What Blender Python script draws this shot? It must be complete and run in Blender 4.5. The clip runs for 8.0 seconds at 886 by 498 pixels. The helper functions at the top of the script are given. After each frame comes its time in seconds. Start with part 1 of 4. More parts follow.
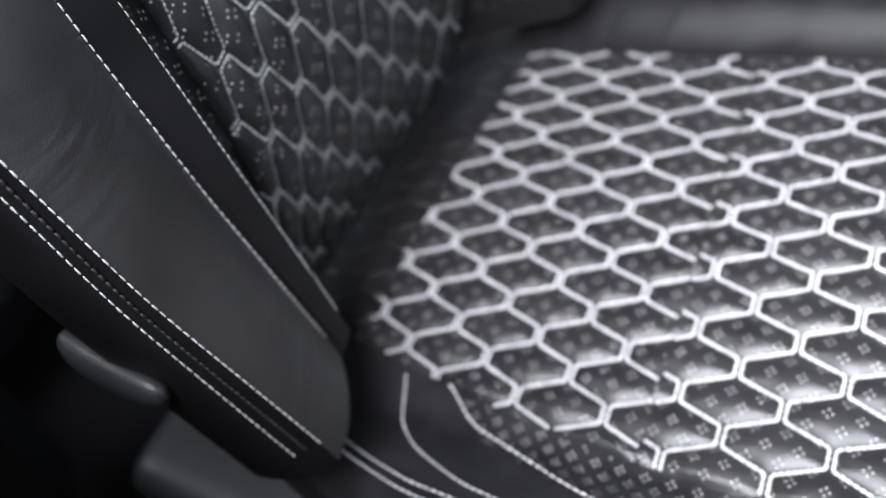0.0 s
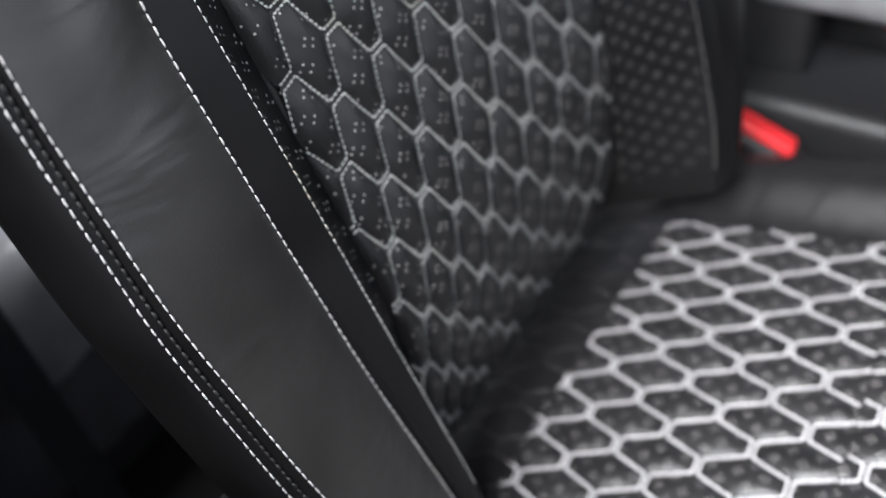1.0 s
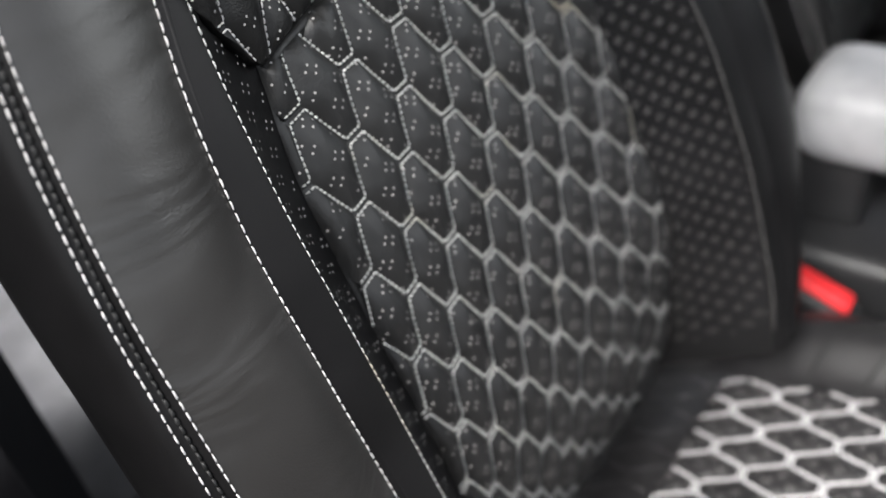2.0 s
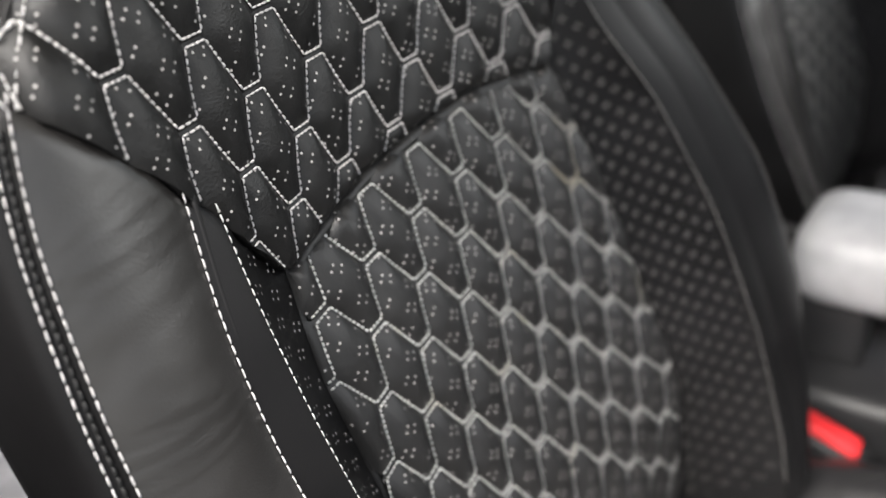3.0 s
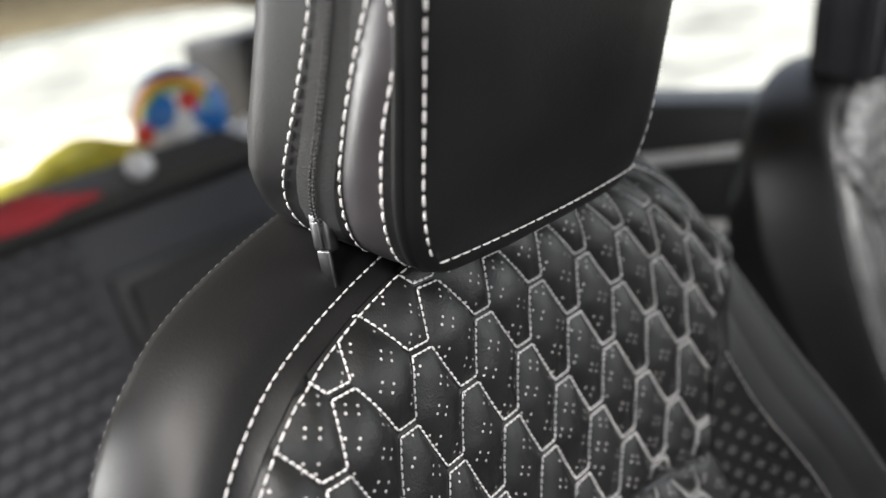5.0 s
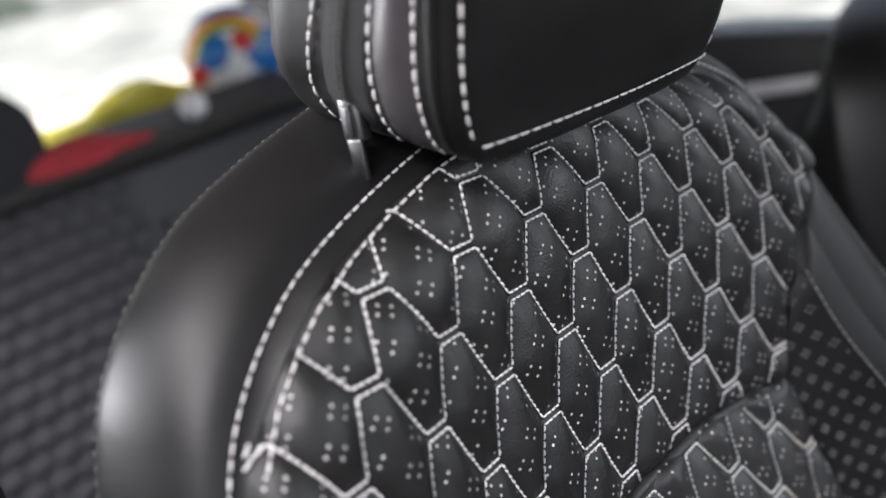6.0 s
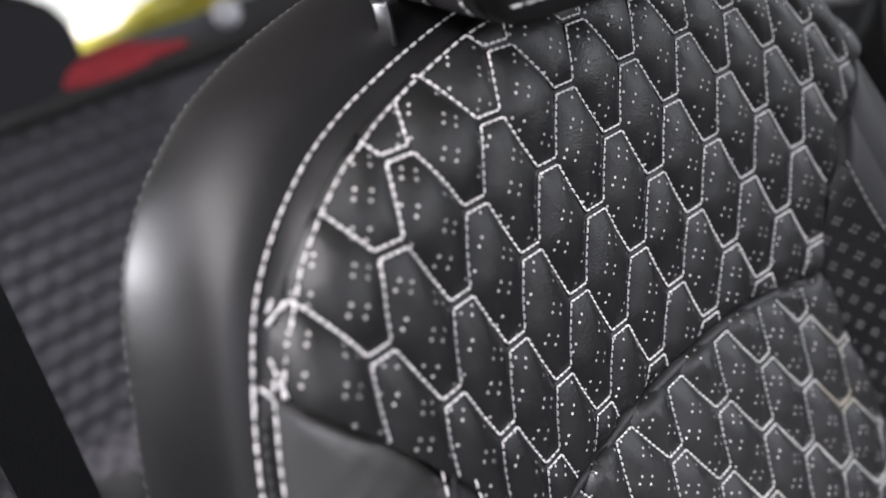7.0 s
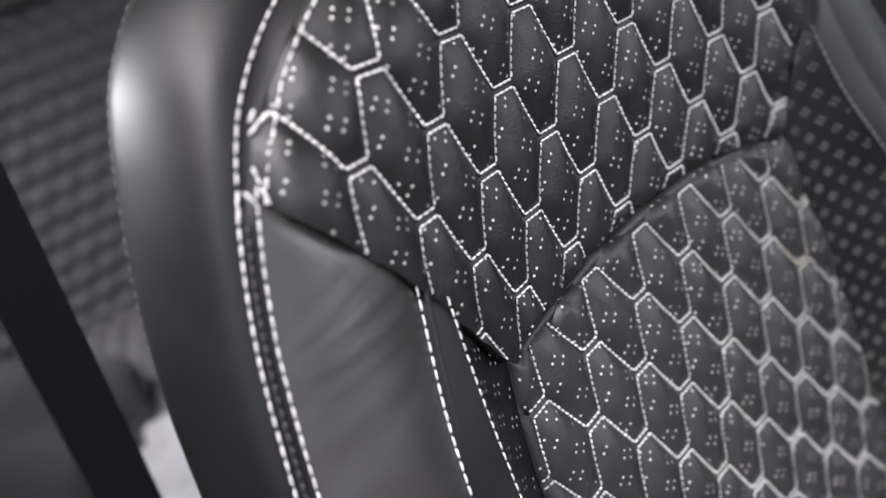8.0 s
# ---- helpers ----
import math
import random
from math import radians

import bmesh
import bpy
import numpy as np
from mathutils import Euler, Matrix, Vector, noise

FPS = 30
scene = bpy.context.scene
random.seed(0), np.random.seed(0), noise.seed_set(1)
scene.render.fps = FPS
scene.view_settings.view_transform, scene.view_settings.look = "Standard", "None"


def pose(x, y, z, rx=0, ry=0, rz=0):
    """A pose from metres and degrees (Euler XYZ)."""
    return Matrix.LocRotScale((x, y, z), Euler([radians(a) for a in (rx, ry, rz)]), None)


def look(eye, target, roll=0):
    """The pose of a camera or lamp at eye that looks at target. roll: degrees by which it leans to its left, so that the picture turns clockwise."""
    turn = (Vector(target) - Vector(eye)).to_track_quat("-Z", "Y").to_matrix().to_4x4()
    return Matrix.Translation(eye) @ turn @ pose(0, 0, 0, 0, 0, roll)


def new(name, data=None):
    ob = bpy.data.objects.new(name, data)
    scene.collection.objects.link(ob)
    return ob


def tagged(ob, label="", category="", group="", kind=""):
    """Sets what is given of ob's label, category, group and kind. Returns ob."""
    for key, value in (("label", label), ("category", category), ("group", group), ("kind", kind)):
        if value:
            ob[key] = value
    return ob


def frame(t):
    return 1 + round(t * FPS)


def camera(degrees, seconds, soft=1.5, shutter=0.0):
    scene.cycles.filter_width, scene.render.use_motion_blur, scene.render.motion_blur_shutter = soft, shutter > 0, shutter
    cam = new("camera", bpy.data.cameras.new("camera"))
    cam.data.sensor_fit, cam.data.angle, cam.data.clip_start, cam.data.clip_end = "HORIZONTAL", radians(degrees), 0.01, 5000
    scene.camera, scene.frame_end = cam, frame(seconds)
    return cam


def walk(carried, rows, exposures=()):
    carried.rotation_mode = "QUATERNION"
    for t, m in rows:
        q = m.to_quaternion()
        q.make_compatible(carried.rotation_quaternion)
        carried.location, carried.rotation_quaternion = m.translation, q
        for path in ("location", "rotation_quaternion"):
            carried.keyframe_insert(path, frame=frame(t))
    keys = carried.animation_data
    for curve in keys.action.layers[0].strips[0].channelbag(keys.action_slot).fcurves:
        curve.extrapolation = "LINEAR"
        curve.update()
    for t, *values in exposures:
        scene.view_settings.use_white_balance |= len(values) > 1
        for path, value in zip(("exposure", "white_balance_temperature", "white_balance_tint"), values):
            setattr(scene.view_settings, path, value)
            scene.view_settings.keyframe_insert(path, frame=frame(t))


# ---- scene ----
cam = camera(51.3, 8.0)
PATH = [
    (0, (-0.374, -0.244, 0.788), (0.664, 0.39, -0.799), -7.5),
    (0.5, (-0.369, -0.223, 0.811), (0.703, 0.565, -0.682), -8.9),
    (1, (-0.365, -0.21, 0.83), (0.726, 0.679, -0.591), -9.3),
    (1.5, (-0.36, -0.197, 0.855), (0.757, 0.783, -0.484), -9.5),
    (3, (-0.341, -0.165, 0.919), (0.961, 0.881, -0.18), -8.9),
    (3.5, (-0.341, -0.152, 0.946), (0.997, 0.941, -0.062), -9.0),
    (4, (-0.341, -0.143, 0.977), (1.028, 0.995, 0.066), -9.6),
    (4.5, (-0.337, -0.127, 1.025), (1.101, 1.087, 0.347), -9.5),
    (6, (-0.303, -0.094, 0.98), (0.979, 1.252, 0.242), -11.0),
    (6.5, (-0.301, -0.095, 0.966), (0.904, 1.276, 0.149), -11.7),
    (7, (-0.306, -0.097, 0.959), (0.857, 1.28, 0.092), -11.8),
    (7.5, (-0.314, -0.107, 0.953), (0.827, 1.256, 0.036), -11.8),
    (8, (-0.33, -0.116, 0.936), (0.792, 1.189, -0.084), -11.3),
]
walk(cam, [(t, look(eye, target, roll)) for t, eye, target, roll in PATH], exposures=[(0.0, 1.28, 5900, 10), (1.0, 1.26, 6150, 9), (1.5, 1.41, 6300, 8), (3.0, 1.71, 6700, 9), (4.5, 1.95, 6700, 8), (6.0, 1.76, 6350, 12), (8.0, 2.0, 6300, 15)])
cam.data.dof.use_dof, cam.data.dof.focus_distance, cam.data.dof.aperture_fstop = True, 0.383, 4.3

# ---- light: bright hazy day through the side windows ----
world = bpy.data.worlds.new("sky")
scene.world = world
world.use_nodes = True
wn = world.node_tree
sky = wn.nodes.new("ShaderNodeTexSky")
sky.sky_type, sky.sun_disc, sky.sun_elevation, sky.sun_rotation = "NISHITA", False, radians(55), radians(275)
sky.dust_density, sky.ozone_density = 4.0, 1.0
haze = wn.nodes.new("ShaderNodeHueSaturation")
haze.inputs["Saturation"].default_value = 0.45
wn.links.new(sky.outputs[0], haze.inputs["Color"])
wn.links.new(haze.outputs[0], wn.nodes["Background"].inputs[0])
wn.nodes["Background"].inputs[1].default_value = 0.125
sun = new("sun", bpy.data.lights.new("sun", "SUN"))
sun.data.energy, sun.data.angle, sun.data.color = 5.0, radians(45), (1.0, 0.97, 0.95)
sun.matrix_world = look((-2.7, 0.25, 3.9), (0, 0, 0.0))
# Area lamps added at the window openings, aimed to brighten shell, driver seat, headrest.
for name, wide, high, watts, spread, place, toward in (
        ("rear_window_fill", 0.5, 0.34, 2.4, 105, (-0.58, 0.98, 1.02), (-0.15, 0.2, 0.86)),
        ("front_window_fill", 0.4, 0.3, 0.5, 55, (1.08, -0.45, 0.98), (0.75, 0.1, 0.70)),
        ("windscreen_fill", 1.1, 0.36, 0.5, 100, (0.50, -0.76, 1.04), (0.05, 0.15, 1.04))):
    fill_lamp = new(name, bpy.data.lights.new(name, "AREA"))
    fill_lamp.data.shape, fill_lamp.data.size, fill_lamp.data.size_y, fill_lamp.data.energy, fill_lamp.data.spread = "RECTANGLE", wide, high, watts, radians(spread)
    fill_lamp.matrix_world = look(place, toward)


# ---- materials ----
def material(name, color, rough=0.5, metal=0.0, bump=0.0, bump_scale=600.0, vary=0.15, vary_scale=30.0, spec=0.5, sheen=0.0, rand=0.0, crease=0.0, stain=None):
    m = bpy.data.materials.new(name)
    m.use_nodes = True
    n, l = m.node_tree.nodes, m.node_tree.links
    b = n["Principled BSDF"]
    b.inputs["Roughness"].default_value = rough
    b.inputs["Metallic"].default_value = metal
    b.inputs["Specular IOR Level"].default_value = spec
    b.inputs["Sheen Weight"].default_value = sheen
    tc = n.new("ShaderNodeTexCoord")
    big = n.new("ShaderNodeTexNoise")
    big.inputs["Scale"].default_value, big.inputs["Detail"].default_value = vary_scale, 5
    l.new(tc.outputs["Object"], big.inputs["Vector"])
    ramp = n.new("ShaderNodeMapRange")
    ramp.inputs["From Min"].default_value, ramp.inputs["From Max"].default_value = 0.3, 0.7
    ramp.inputs["To Min"].default_value, ramp.inputs["To Max"].default_value = 1 - vary, 1 + vary
    l.new(big.outputs["Fac"], ramp.inputs["Value"])
    mix = n.new("ShaderNodeVectorMath")
    mix.operation = "SCALE"
    mix.inputs[0].default_value = color
    l.new(ramp.outputs[0], mix.inputs["Scale"])
    out = mix.outputs[0]
    if rand:
        info = n.new("ShaderNodeObjectInfo")
        rr = n.new("ShaderNodeMapRange")
        rr.inputs["To Min"].default_value, rr.inputs["To Max"].default_value = 1 - rand, 1 + rand
        l.new(info.outputs["Random"], rr.inputs["Value"])
        mix2 = n.new("ShaderNodeVectorMath")
        mix2.operation = "SCALE"
        l.new(out, mix2.inputs[0])
        l.new(rr.outputs[0], mix2.inputs["Scale"])
        out = mix2.outputs[0]
    if stain:
        spots = n.new("ShaderNodeTexNoise")
        spots.inputs["Scale"].default_value, spots.inputs["Detail"].default_value = 16, 2
        l.new(tc.outputs["Object"], spots.inputs["Vector"])
        lim = n.new("ShaderNodeMapRange")
        lim.inputs["From Min"].default_value, lim.inputs["From Max"].default_value = 0.61, 0.74
        l.new(spots.outputs["Fac"], lim.inputs["Value"])
        blend = n.new("ShaderNodeMix")
        blend.data_type = "VECTOR"
        l.new(lim.outputs[0], blend.inputs["Factor"])
        l.new(out, blend.inputs["A"])
        blend.inputs["B"].default_value = stain
        out = blend.outputs["Result"]
    l.new(out, b.inputs["Base Color"])
    wear = n.new("ShaderNodeMapRange")
    wear.inputs["From Min"].default_value, wear.inputs["From Max"].default_value = 0.3, 0.7
    wear.inputs["To Min"].default_value, wear.inputs["To Max"].default_value = max(0.03, rough - 0.06), min(1, rough + 0.06)
    l.new(big.outputs["Fac"], wear.inputs["Value"])
    l.new(wear.outputs[0], b.inputs["Roughness"])
    if bump:
        grain = n.new("ShaderNodeTexVoronoi")
        grain.inputs["Scale"].default_value = bump_scale
        l.new(tc.outputs["Object"], grain.inputs["Vector"])
        fine = n.new("ShaderNodeTexNoise")
        fine.inputs["Scale"].default_value, fine.inputs["Detail"].default_value = bump_scale * 0.25, 6
        l.new(tc.outputs["Object"], fine.inputs["Vector"])
        add = n.new("ShaderNodeMath")
        add.operation = "ADD"
        l.new(grain.outputs["Distance"], add.inputs[0])
        l.new(fine.outputs["Fac"], add.inputs[1])
        bn = n.new("ShaderNodeBump")
        bn.inputs["Strength"].default_value, bn.inputs["Distance"].default_value = bump, 0.0006
        l.new(add.outputs[0], bn.inputs["Height"])
        l.new(bn.outputs[0], b.inputs["Normal"])
        if crease:
            warp = n.new("ShaderNodeMapping")
            warp.inputs["Scale"].default_value = (0.7, 0.8, 2.2)
            l.new(tc.outputs["Object"], warp.inputs["Vector"])
            folds = n.new("ShaderNodeTexNoise")
            folds.inputs["Scale"].default_value, folds.inputs["Detail"].default_value, folds.inputs["Distortion"].default_value = 9, 3, 0.6
            l.new(warp.outputs[0], folds.inputs["Vector"])
            cb = n.new("ShaderNodeBump")
            cb.inputs["Strength"].default_value, cb.inputs["Distance"].default_value = crease, 0.02
            l.new(folds.outputs["Fac"], cb.inputs["Height"])
            l.new(cb.outputs[0], bn.inputs["Normal"])
    return m


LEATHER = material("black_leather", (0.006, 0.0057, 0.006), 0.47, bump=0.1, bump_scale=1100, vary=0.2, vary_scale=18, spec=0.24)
# Same leather as LEATHER, lighter: light on the near bolster put into its colour.
LIT_LEATHER = material("lit_creased_black_leather", (0.024, 0.0226, 0.0216), 0.34, bump=0.12, bump_scale=1000, vary=0.25, vary_scale=14, crease=0.15, spec=0.6)
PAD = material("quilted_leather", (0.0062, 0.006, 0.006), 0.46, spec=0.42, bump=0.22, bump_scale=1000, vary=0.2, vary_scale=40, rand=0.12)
# Lighter copies of PAD: brighter light on insert and cushion put into the colour.
LIT_INSERT_PAD = material("lit_insert_leather", (0.013, 0.0128, 0.0128), 0.46, bump=0.22, bump_scale=1000, vary=0.2, vary_scale=40, rand=0.12)
LIT_CUSHION_PAD = material("lit_cushion_leather", (0.018, 0.0175, 0.0185), 0.34, bump=0.22, bump_scale=1000, vary=0.2, vary_scale=40, rand=0.12)
FOLD = material("purple_grey_leather", (0.03, 0.027, 0.030), 0.42, bump=0.1, bump_scale=1000)
TAPE = material("woven_zip_tape", (0.009, 0.009, 0.0095), 0.8, bump=0.6, bump_scale=1500)
CUSHION_THREAD = material("bright_white_thread", (0.70, 0.69, 0.70), 0.6, bump=0.5, bump_scale=4000, vary=0.12, vary_scale=60)
THREAD = material("white_thread", (0.68, 0.66, 0.655), 0.6, bump=0.5, bump_scale=4000, vary=0.12, vary_scale=60)
STAINED_THREAD = material("stained_thread", (0.55, 0.56, 0.545), 0.6, bump=0.5, bump_scale=4000, vary=0.12, vary_scale=60, stain=(0.50, 0.46, 0.36))
BLACK_THREAD = material("black_thread", (0.012, 0.012, 0.012), 0.6)
# Dim copies of THREAD and DOT: far-side shade is put into their colour.
DIM_THREAD = material("dim_grey_thread", (0.2, 0.195, 0.19), 0.7, bump=0.5, bump_scale=4000)
SHADED_DOT = material("shaded_grey_perforation", (0.10, 0.097, 0.094), 0.7, vary=0.25, vary_scale=80)
LEVER = material("dark_grey_plastic", (0.02, 0.02, 0.021), 0.45, bump=0.3, bump_scale=500)
SIDE_PLASTIC = material("satin_black_plastic", (0.03, 0.03, 0.031), 0.4, bump=0.3, bump_scale=700)
DOT = material("grey_perforation", (0.38, 0.365, 0.355), 0.7, vary=0.25, vary_scale=80)
PLASTIC = material("black_plastic", (0.018, 0.018, 0.019), 0.45, bump=0.3, bump_scale=700)
TRIM = material("black_door_trim", (0.008, 0.008, 0.009), 0.5, bump=0.2, bump_scale=600)
DARK_METAL = material("dark_metal", (0.16, 0.16, 0.165), 0.35, metal=1.0)
METAL = material("dull_metal", (0.45, 0.45, 0.46), 0.35, metal=1.0)
SATIN = material("satin_silver", (0.75, 0.75, 0.76), 0.4, metal=0.2)
RED = material("red_plastic", (0.75, 0.03, 0.035), 0.4)
CARPET = material("black_carpet", (0.008, 0.008, 0.0085), 0.95, bump=1.0, bump_scale=900)
WEBBING = material("seat_belt_webbing", (0.02, 0.02, 0.022), 0.7, bump=0.6, bump_scale=900)
HEADLINER = material("beige_headliner", (0.34, 0.31, 0.25), 0.9, bump=0.4, bump_scale=500)
WHITE = material("white_plastic", (0.36, 0.36, 0.37), 0.4)
KNIT = material("dark_knit", (0.016, 0.016, 0.02), 0.85, bump=0.6, bump_scale=700)
REAR_CLOTH = material("dark_quilted_cloth", (0.033, 0.0325, 0.038), 0.6, bump=0.4, bump_scale=600, rand=0.25)
GREY_CLOTH = material("dark_grey_cloth", (0.035, 0.034, 0.033), 0.8, bump=0.5, bump_scale=600)
CONCRETE = material("pale_concrete", (0.13, 0.135, 0.122), 0.9, bump=0.8, bump_scale=60, vary=0.6, vary_scale=1.3)
SHEET = material("pale_plastic_sheet", (0.17, 0.17, 0.182), 0.35, bump=0.3, bump_scale=120)
YELLOW = material("yellow_green_cloth", (0.42, 0.38, 0.03), 0.8, bump=0.5)
RED_CLOTH = material("red_cloth", (0.38, 0.03, 0.04), 0.8, bump=0.5)
BALL_WHITE = material("white_vinyl", (0.75, 0.75, 0.76), 0.3)
BALL_BLUE = material("blue_vinyl", (0.01, 0.14, 0.46), 0.3)
BALL_ORANGE = material("orange_vinyl", (0.75, 0.25, 0.04), 0.3)
BALL_YELLOW = material("yellow_vinyl", (0.65, 0.45, 0.05), 0.3)
BALL_GREEN = material("green_vinyl", (0.10, 0.32, 0.08), 0.3)
BALL_RED = material("red_vinyl", (0.6, 0.05, 0.05), 0.3)


# ---- building helpers ----
def mesh_object(name, verts, faces, mat, parent=None, label="", smooth=True):
    me = bpy.data.meshes.new(name)
    me.from_pydata([tuple(v) for v in verts], [], [tuple(f) for f in faces])
    me.validate()
    me.materials.append(mat)
    if smooth:
        me.polygons.foreach_set("use_smooth", [True] * len(me.polygons))
    me.update()
    ob = new(name, me)
    if parent is not None:
        ob.parent = parent
    if label:
        tagged(ob, label)
    return ob


def part(name, bm, mat, parent=None, label="", smooth=True):
    bmesh.ops.recalc_face_normals(bm, faces=bm.faces)
    me = bpy.data.meshes.new(name)
    bm.to_mesh(me)
    bm.free()
    me.materials.append(mat)
    if smooth:
        me.polygons.foreach_set("use_smooth", [True] * len(me.polygons))
    ob = new(name, me)
    if parent is not None:
        ob.parent = parent
    if label:
        tagged(ob, label)
    return ob


def thing(name, label, category, place=(0, 0, 0), group="", kind=""):
    ob = new(name)
    ob.location = place
    return tagged(ob, label, category, group, kind)


def box(name, lo, hi, mat, parent=None, label="", bevel=0.004, segments=2):
    bm = bmesh.new()
    bmesh.ops.create_cube(bm, size=1)
    for v in bm.verts:
        for i in range(3):
            v.co[i] = lo[i] if v.co[i] < 0 else hi[i]
    if bevel:
        bmesh.ops.bevel(bm, geom=list(bm.edges), offset=bevel, segments=segments, affect="EDGES", profile=0.6)
    return part(name, bm, mat, parent, label)


def long_box(name, lo, hi, mat, pieces=12):
    """A bevelled box cut across its length in y."""
    bm = bmesh.new()
    bmesh.ops.create_cube(bm, size=1)
    for v in bm.verts:
        for i in range(3):
            v.co[i] = lo[i] if v.co[i] < 0 else hi[i]
    bmesh.ops.bevel(bm, geom=list(bm.edges), offset=0.012, segments=2, affect="EDGES", profile=0.6)
    for k in range(1, pieces):
        bmesh.ops.bisect_plane(bm, geom=bm.verts[:] + bm.edges[:] + bm.faces[:], plane_co=(0, lo[1] + (hi[1] - lo[1]) * k / pieces, 0), plane_no=(0, 1, 0))
    return part(name, bm, mat)


def grid_faces(rows, cols, closed=False):
    out = []
    for i in range(rows - 1):
        for j in range(cols if closed else cols - 1):
            k = (j + 1) % cols
            out.append((i * cols + j, i * cols + k, (i + 1) * cols + k, (i + 1) * cols + j))
    return out


def loft(name, rings, mat, parent=None, label="", closed=False, caps=False, smooth=True):
    """A skin over rings of equally many points."""
    cols = len(rings[0])
    verts = [p for ring in rings for p in ring]
    faces = grid_faces(len(rings), cols, closed)
    if caps:
        faces += [tuple(range(cols))[::-1], tuple(range((len(rings) - 1) * cols, len(rings) * cols))]
    return mesh_object(name, verts, faces, mat, parent, label, smooth)


class Stitches:
    """Rows of short thread stitches, gathered into one mesh."""

    def __init__(self):
        self.verts, self.faces = [], []

    def one(self, a, b, up, r):
        a, b, up = Vector(a), Vector(b), Vector(up).normalized()
        along = (b - a).normalized()
        side = along.cross(up).normalized()
        n0 = len(self.verts)
        for t, k, lift in ((0.0, 0.5, 0.1), (0.22, 1.0, 0.8), (0.78, 1.0, 0.8), (1.0, 0.5, 0.1)):
            c = a.lerp(b, t) + up * (lift * r)
            for i in range(5):
                g = 2 * math.pi * i / 5
                self.verts.append(c + (side * math.cos(g) + up * (0.75 * math.sin(g))) * (k * r))
        for i in range(3):
            for j in range(5):
                k = (j + 1) % 5
                self.faces.append((n0 + i * 5 + j, n0 + i * 5 + k, n0 + i * 5 + 5 + k, n0 + i * 5 + 5 + j))
        self.faces += [tuple(n0 + j for j in range(5))[::-1], tuple(n0 + 15 + j for j in range(5))]

    def row(self, points, normals, pitch=0.0042, fill=0.82, r=0.0005, keep=None):
        pts = [Vector(p) for p in points]
        cum = [0.0]
        for p, q in zip(pts, pts[1:]):
            cum.append(cum[-1] + (q - p).length)
        total = cum[-1]
        n = max(1, round(total / pitch))
        step = total / n

        def at(d):
            d = min(max(d, 0), total)
            i = 0
            while i < len(cum) - 2 and cum[i + 1] < d:
                i += 1
            u = (d - cum[i]) / max(cum[i + 1] - cum[i], 1e-9)
            return pts[i].lerp(pts[i + 1], u), Vector(normals[i]).lerp(Vector(normals[i + 1]), u)

        for i in range(n):
            d0 = (i + 0.5 - fill / 2) * step + random.uniform(-0.04, 0.04) * step
            a, na = at(d0)
            b, _ = at(d0 + fill * step)
            if (b - a).length > 1e-5:
                self.one(a, b, na, r * random.uniform(0.9, 1.1))

    def make(self, name, mat, parent, label=""):
        ob = mesh_object(name, self.verts, self.faces, mat, parent, label)
        return tagged(ob, kind="stuff")


# ---- the front seat: its surfaces ----
RECLINE = radians(18)
CT, ST = math.cos(RECLINE), math.sin(RECLINE)
BITE = 0.36


def back_point(x, s, h):
    """A point of the backrest: x across, s up along it, h towards its front."""
    return Vector((x, s * ST - h * CT, BITE + s * CT + h * ST))


S_KEYS = (-0.05, 0.0, 0.1, 0.2, 0.3, 0.36, 0.42, 0.465, 0.5)
LEFT = {
    "insert": ((0.126, 0.125, 0.1235, 0.1255, 0.1255, 0.113, 0.112, 0.112, 0.112), (-0.050, -0.025, -0.0012, 0, 0, 0, 0, 0, 0)),
    "band": ((0.1430, 0.1450, 0.1500, 0.1538, 0.1569, 0.1531, 0.1427, 0.1393, 0.1381), (0.0150, 0.0180, 0.0230, 0.0270, 0.0289, 0.0272, 0.0216, 0.0197, 0.0180)),
    "strip": ((0.1620, 0.1660, 0.1720, 0.1745, 0.1761, 0.1702, 0.1531, 0.1458, 0.1412), (0.0200, 0.0210, 0.0210, 0.0220, 0.0240, 0.0248, 0.0218, 0.0206, 0.0180)),
    "inner": ((0.2240, 0.2300, 0.2390, 0.2410, 0.2344, 0.2268, 0.2155, 0.2013, 0.1818), (0.0580, 0.0560, 0.0420, 0.0300, 0.0221, 0.0210, 0.0222, 0.0259, 0.0260)),
    "outer": ((0.2350, 0.2400, 0.2470, 0.2480, 0.2404, 0.2327, 0.2208, 0.2066, 0.1870), (0.0480, 0.0450, 0.0330, 0.0230, 0.0170, 0.0170, 0.0182, 0.0219, 0.0220)),
}
RIGHT = {
    "insert": ((0.140, 0.140, 0.145, 0.142, 0.134, 0.126, 0.12, 0.12, 0.12), (-0.050, -0.025, -0.0012, 0, 0, 0, 0, 0, 0)),
    "band": ((0.168, 0.184, 0.195, 0.192, 0.175, 0.154, 0.146, 0.15, 0.15), (0.040, 0.045, 0.047, 0.045, 0.037, 0.027, 0.022, 0.02, 0.02)),
    "strip": ((0.186, 0.203, 0.216, 0.214, 0.197, 0.176, 0.166, 0.165, 0.165), (0.046, 0.050, 0.052, 0.050, 0.042, 0.031, 0.025, 0.022, 0.02)),
    "inner": ((0.218, 0.243, 0.272, 0.274, 0.249, 0.229, 0.212, 0.196, 0.176), (0.034, 0.045, 0.054, 0.048, 0.036, 0.026, 0.018, 0.016, 0.016)),
    "outer": ((0.225, 0.250, 0.279, 0.281, 0.256, 0.2355, 0.2175, 0.2015, 0.1815), (0.027, 0.038, 0.047, 0.041, 0.029, 0.020, 0.013, 0.012, 0.012)),
}


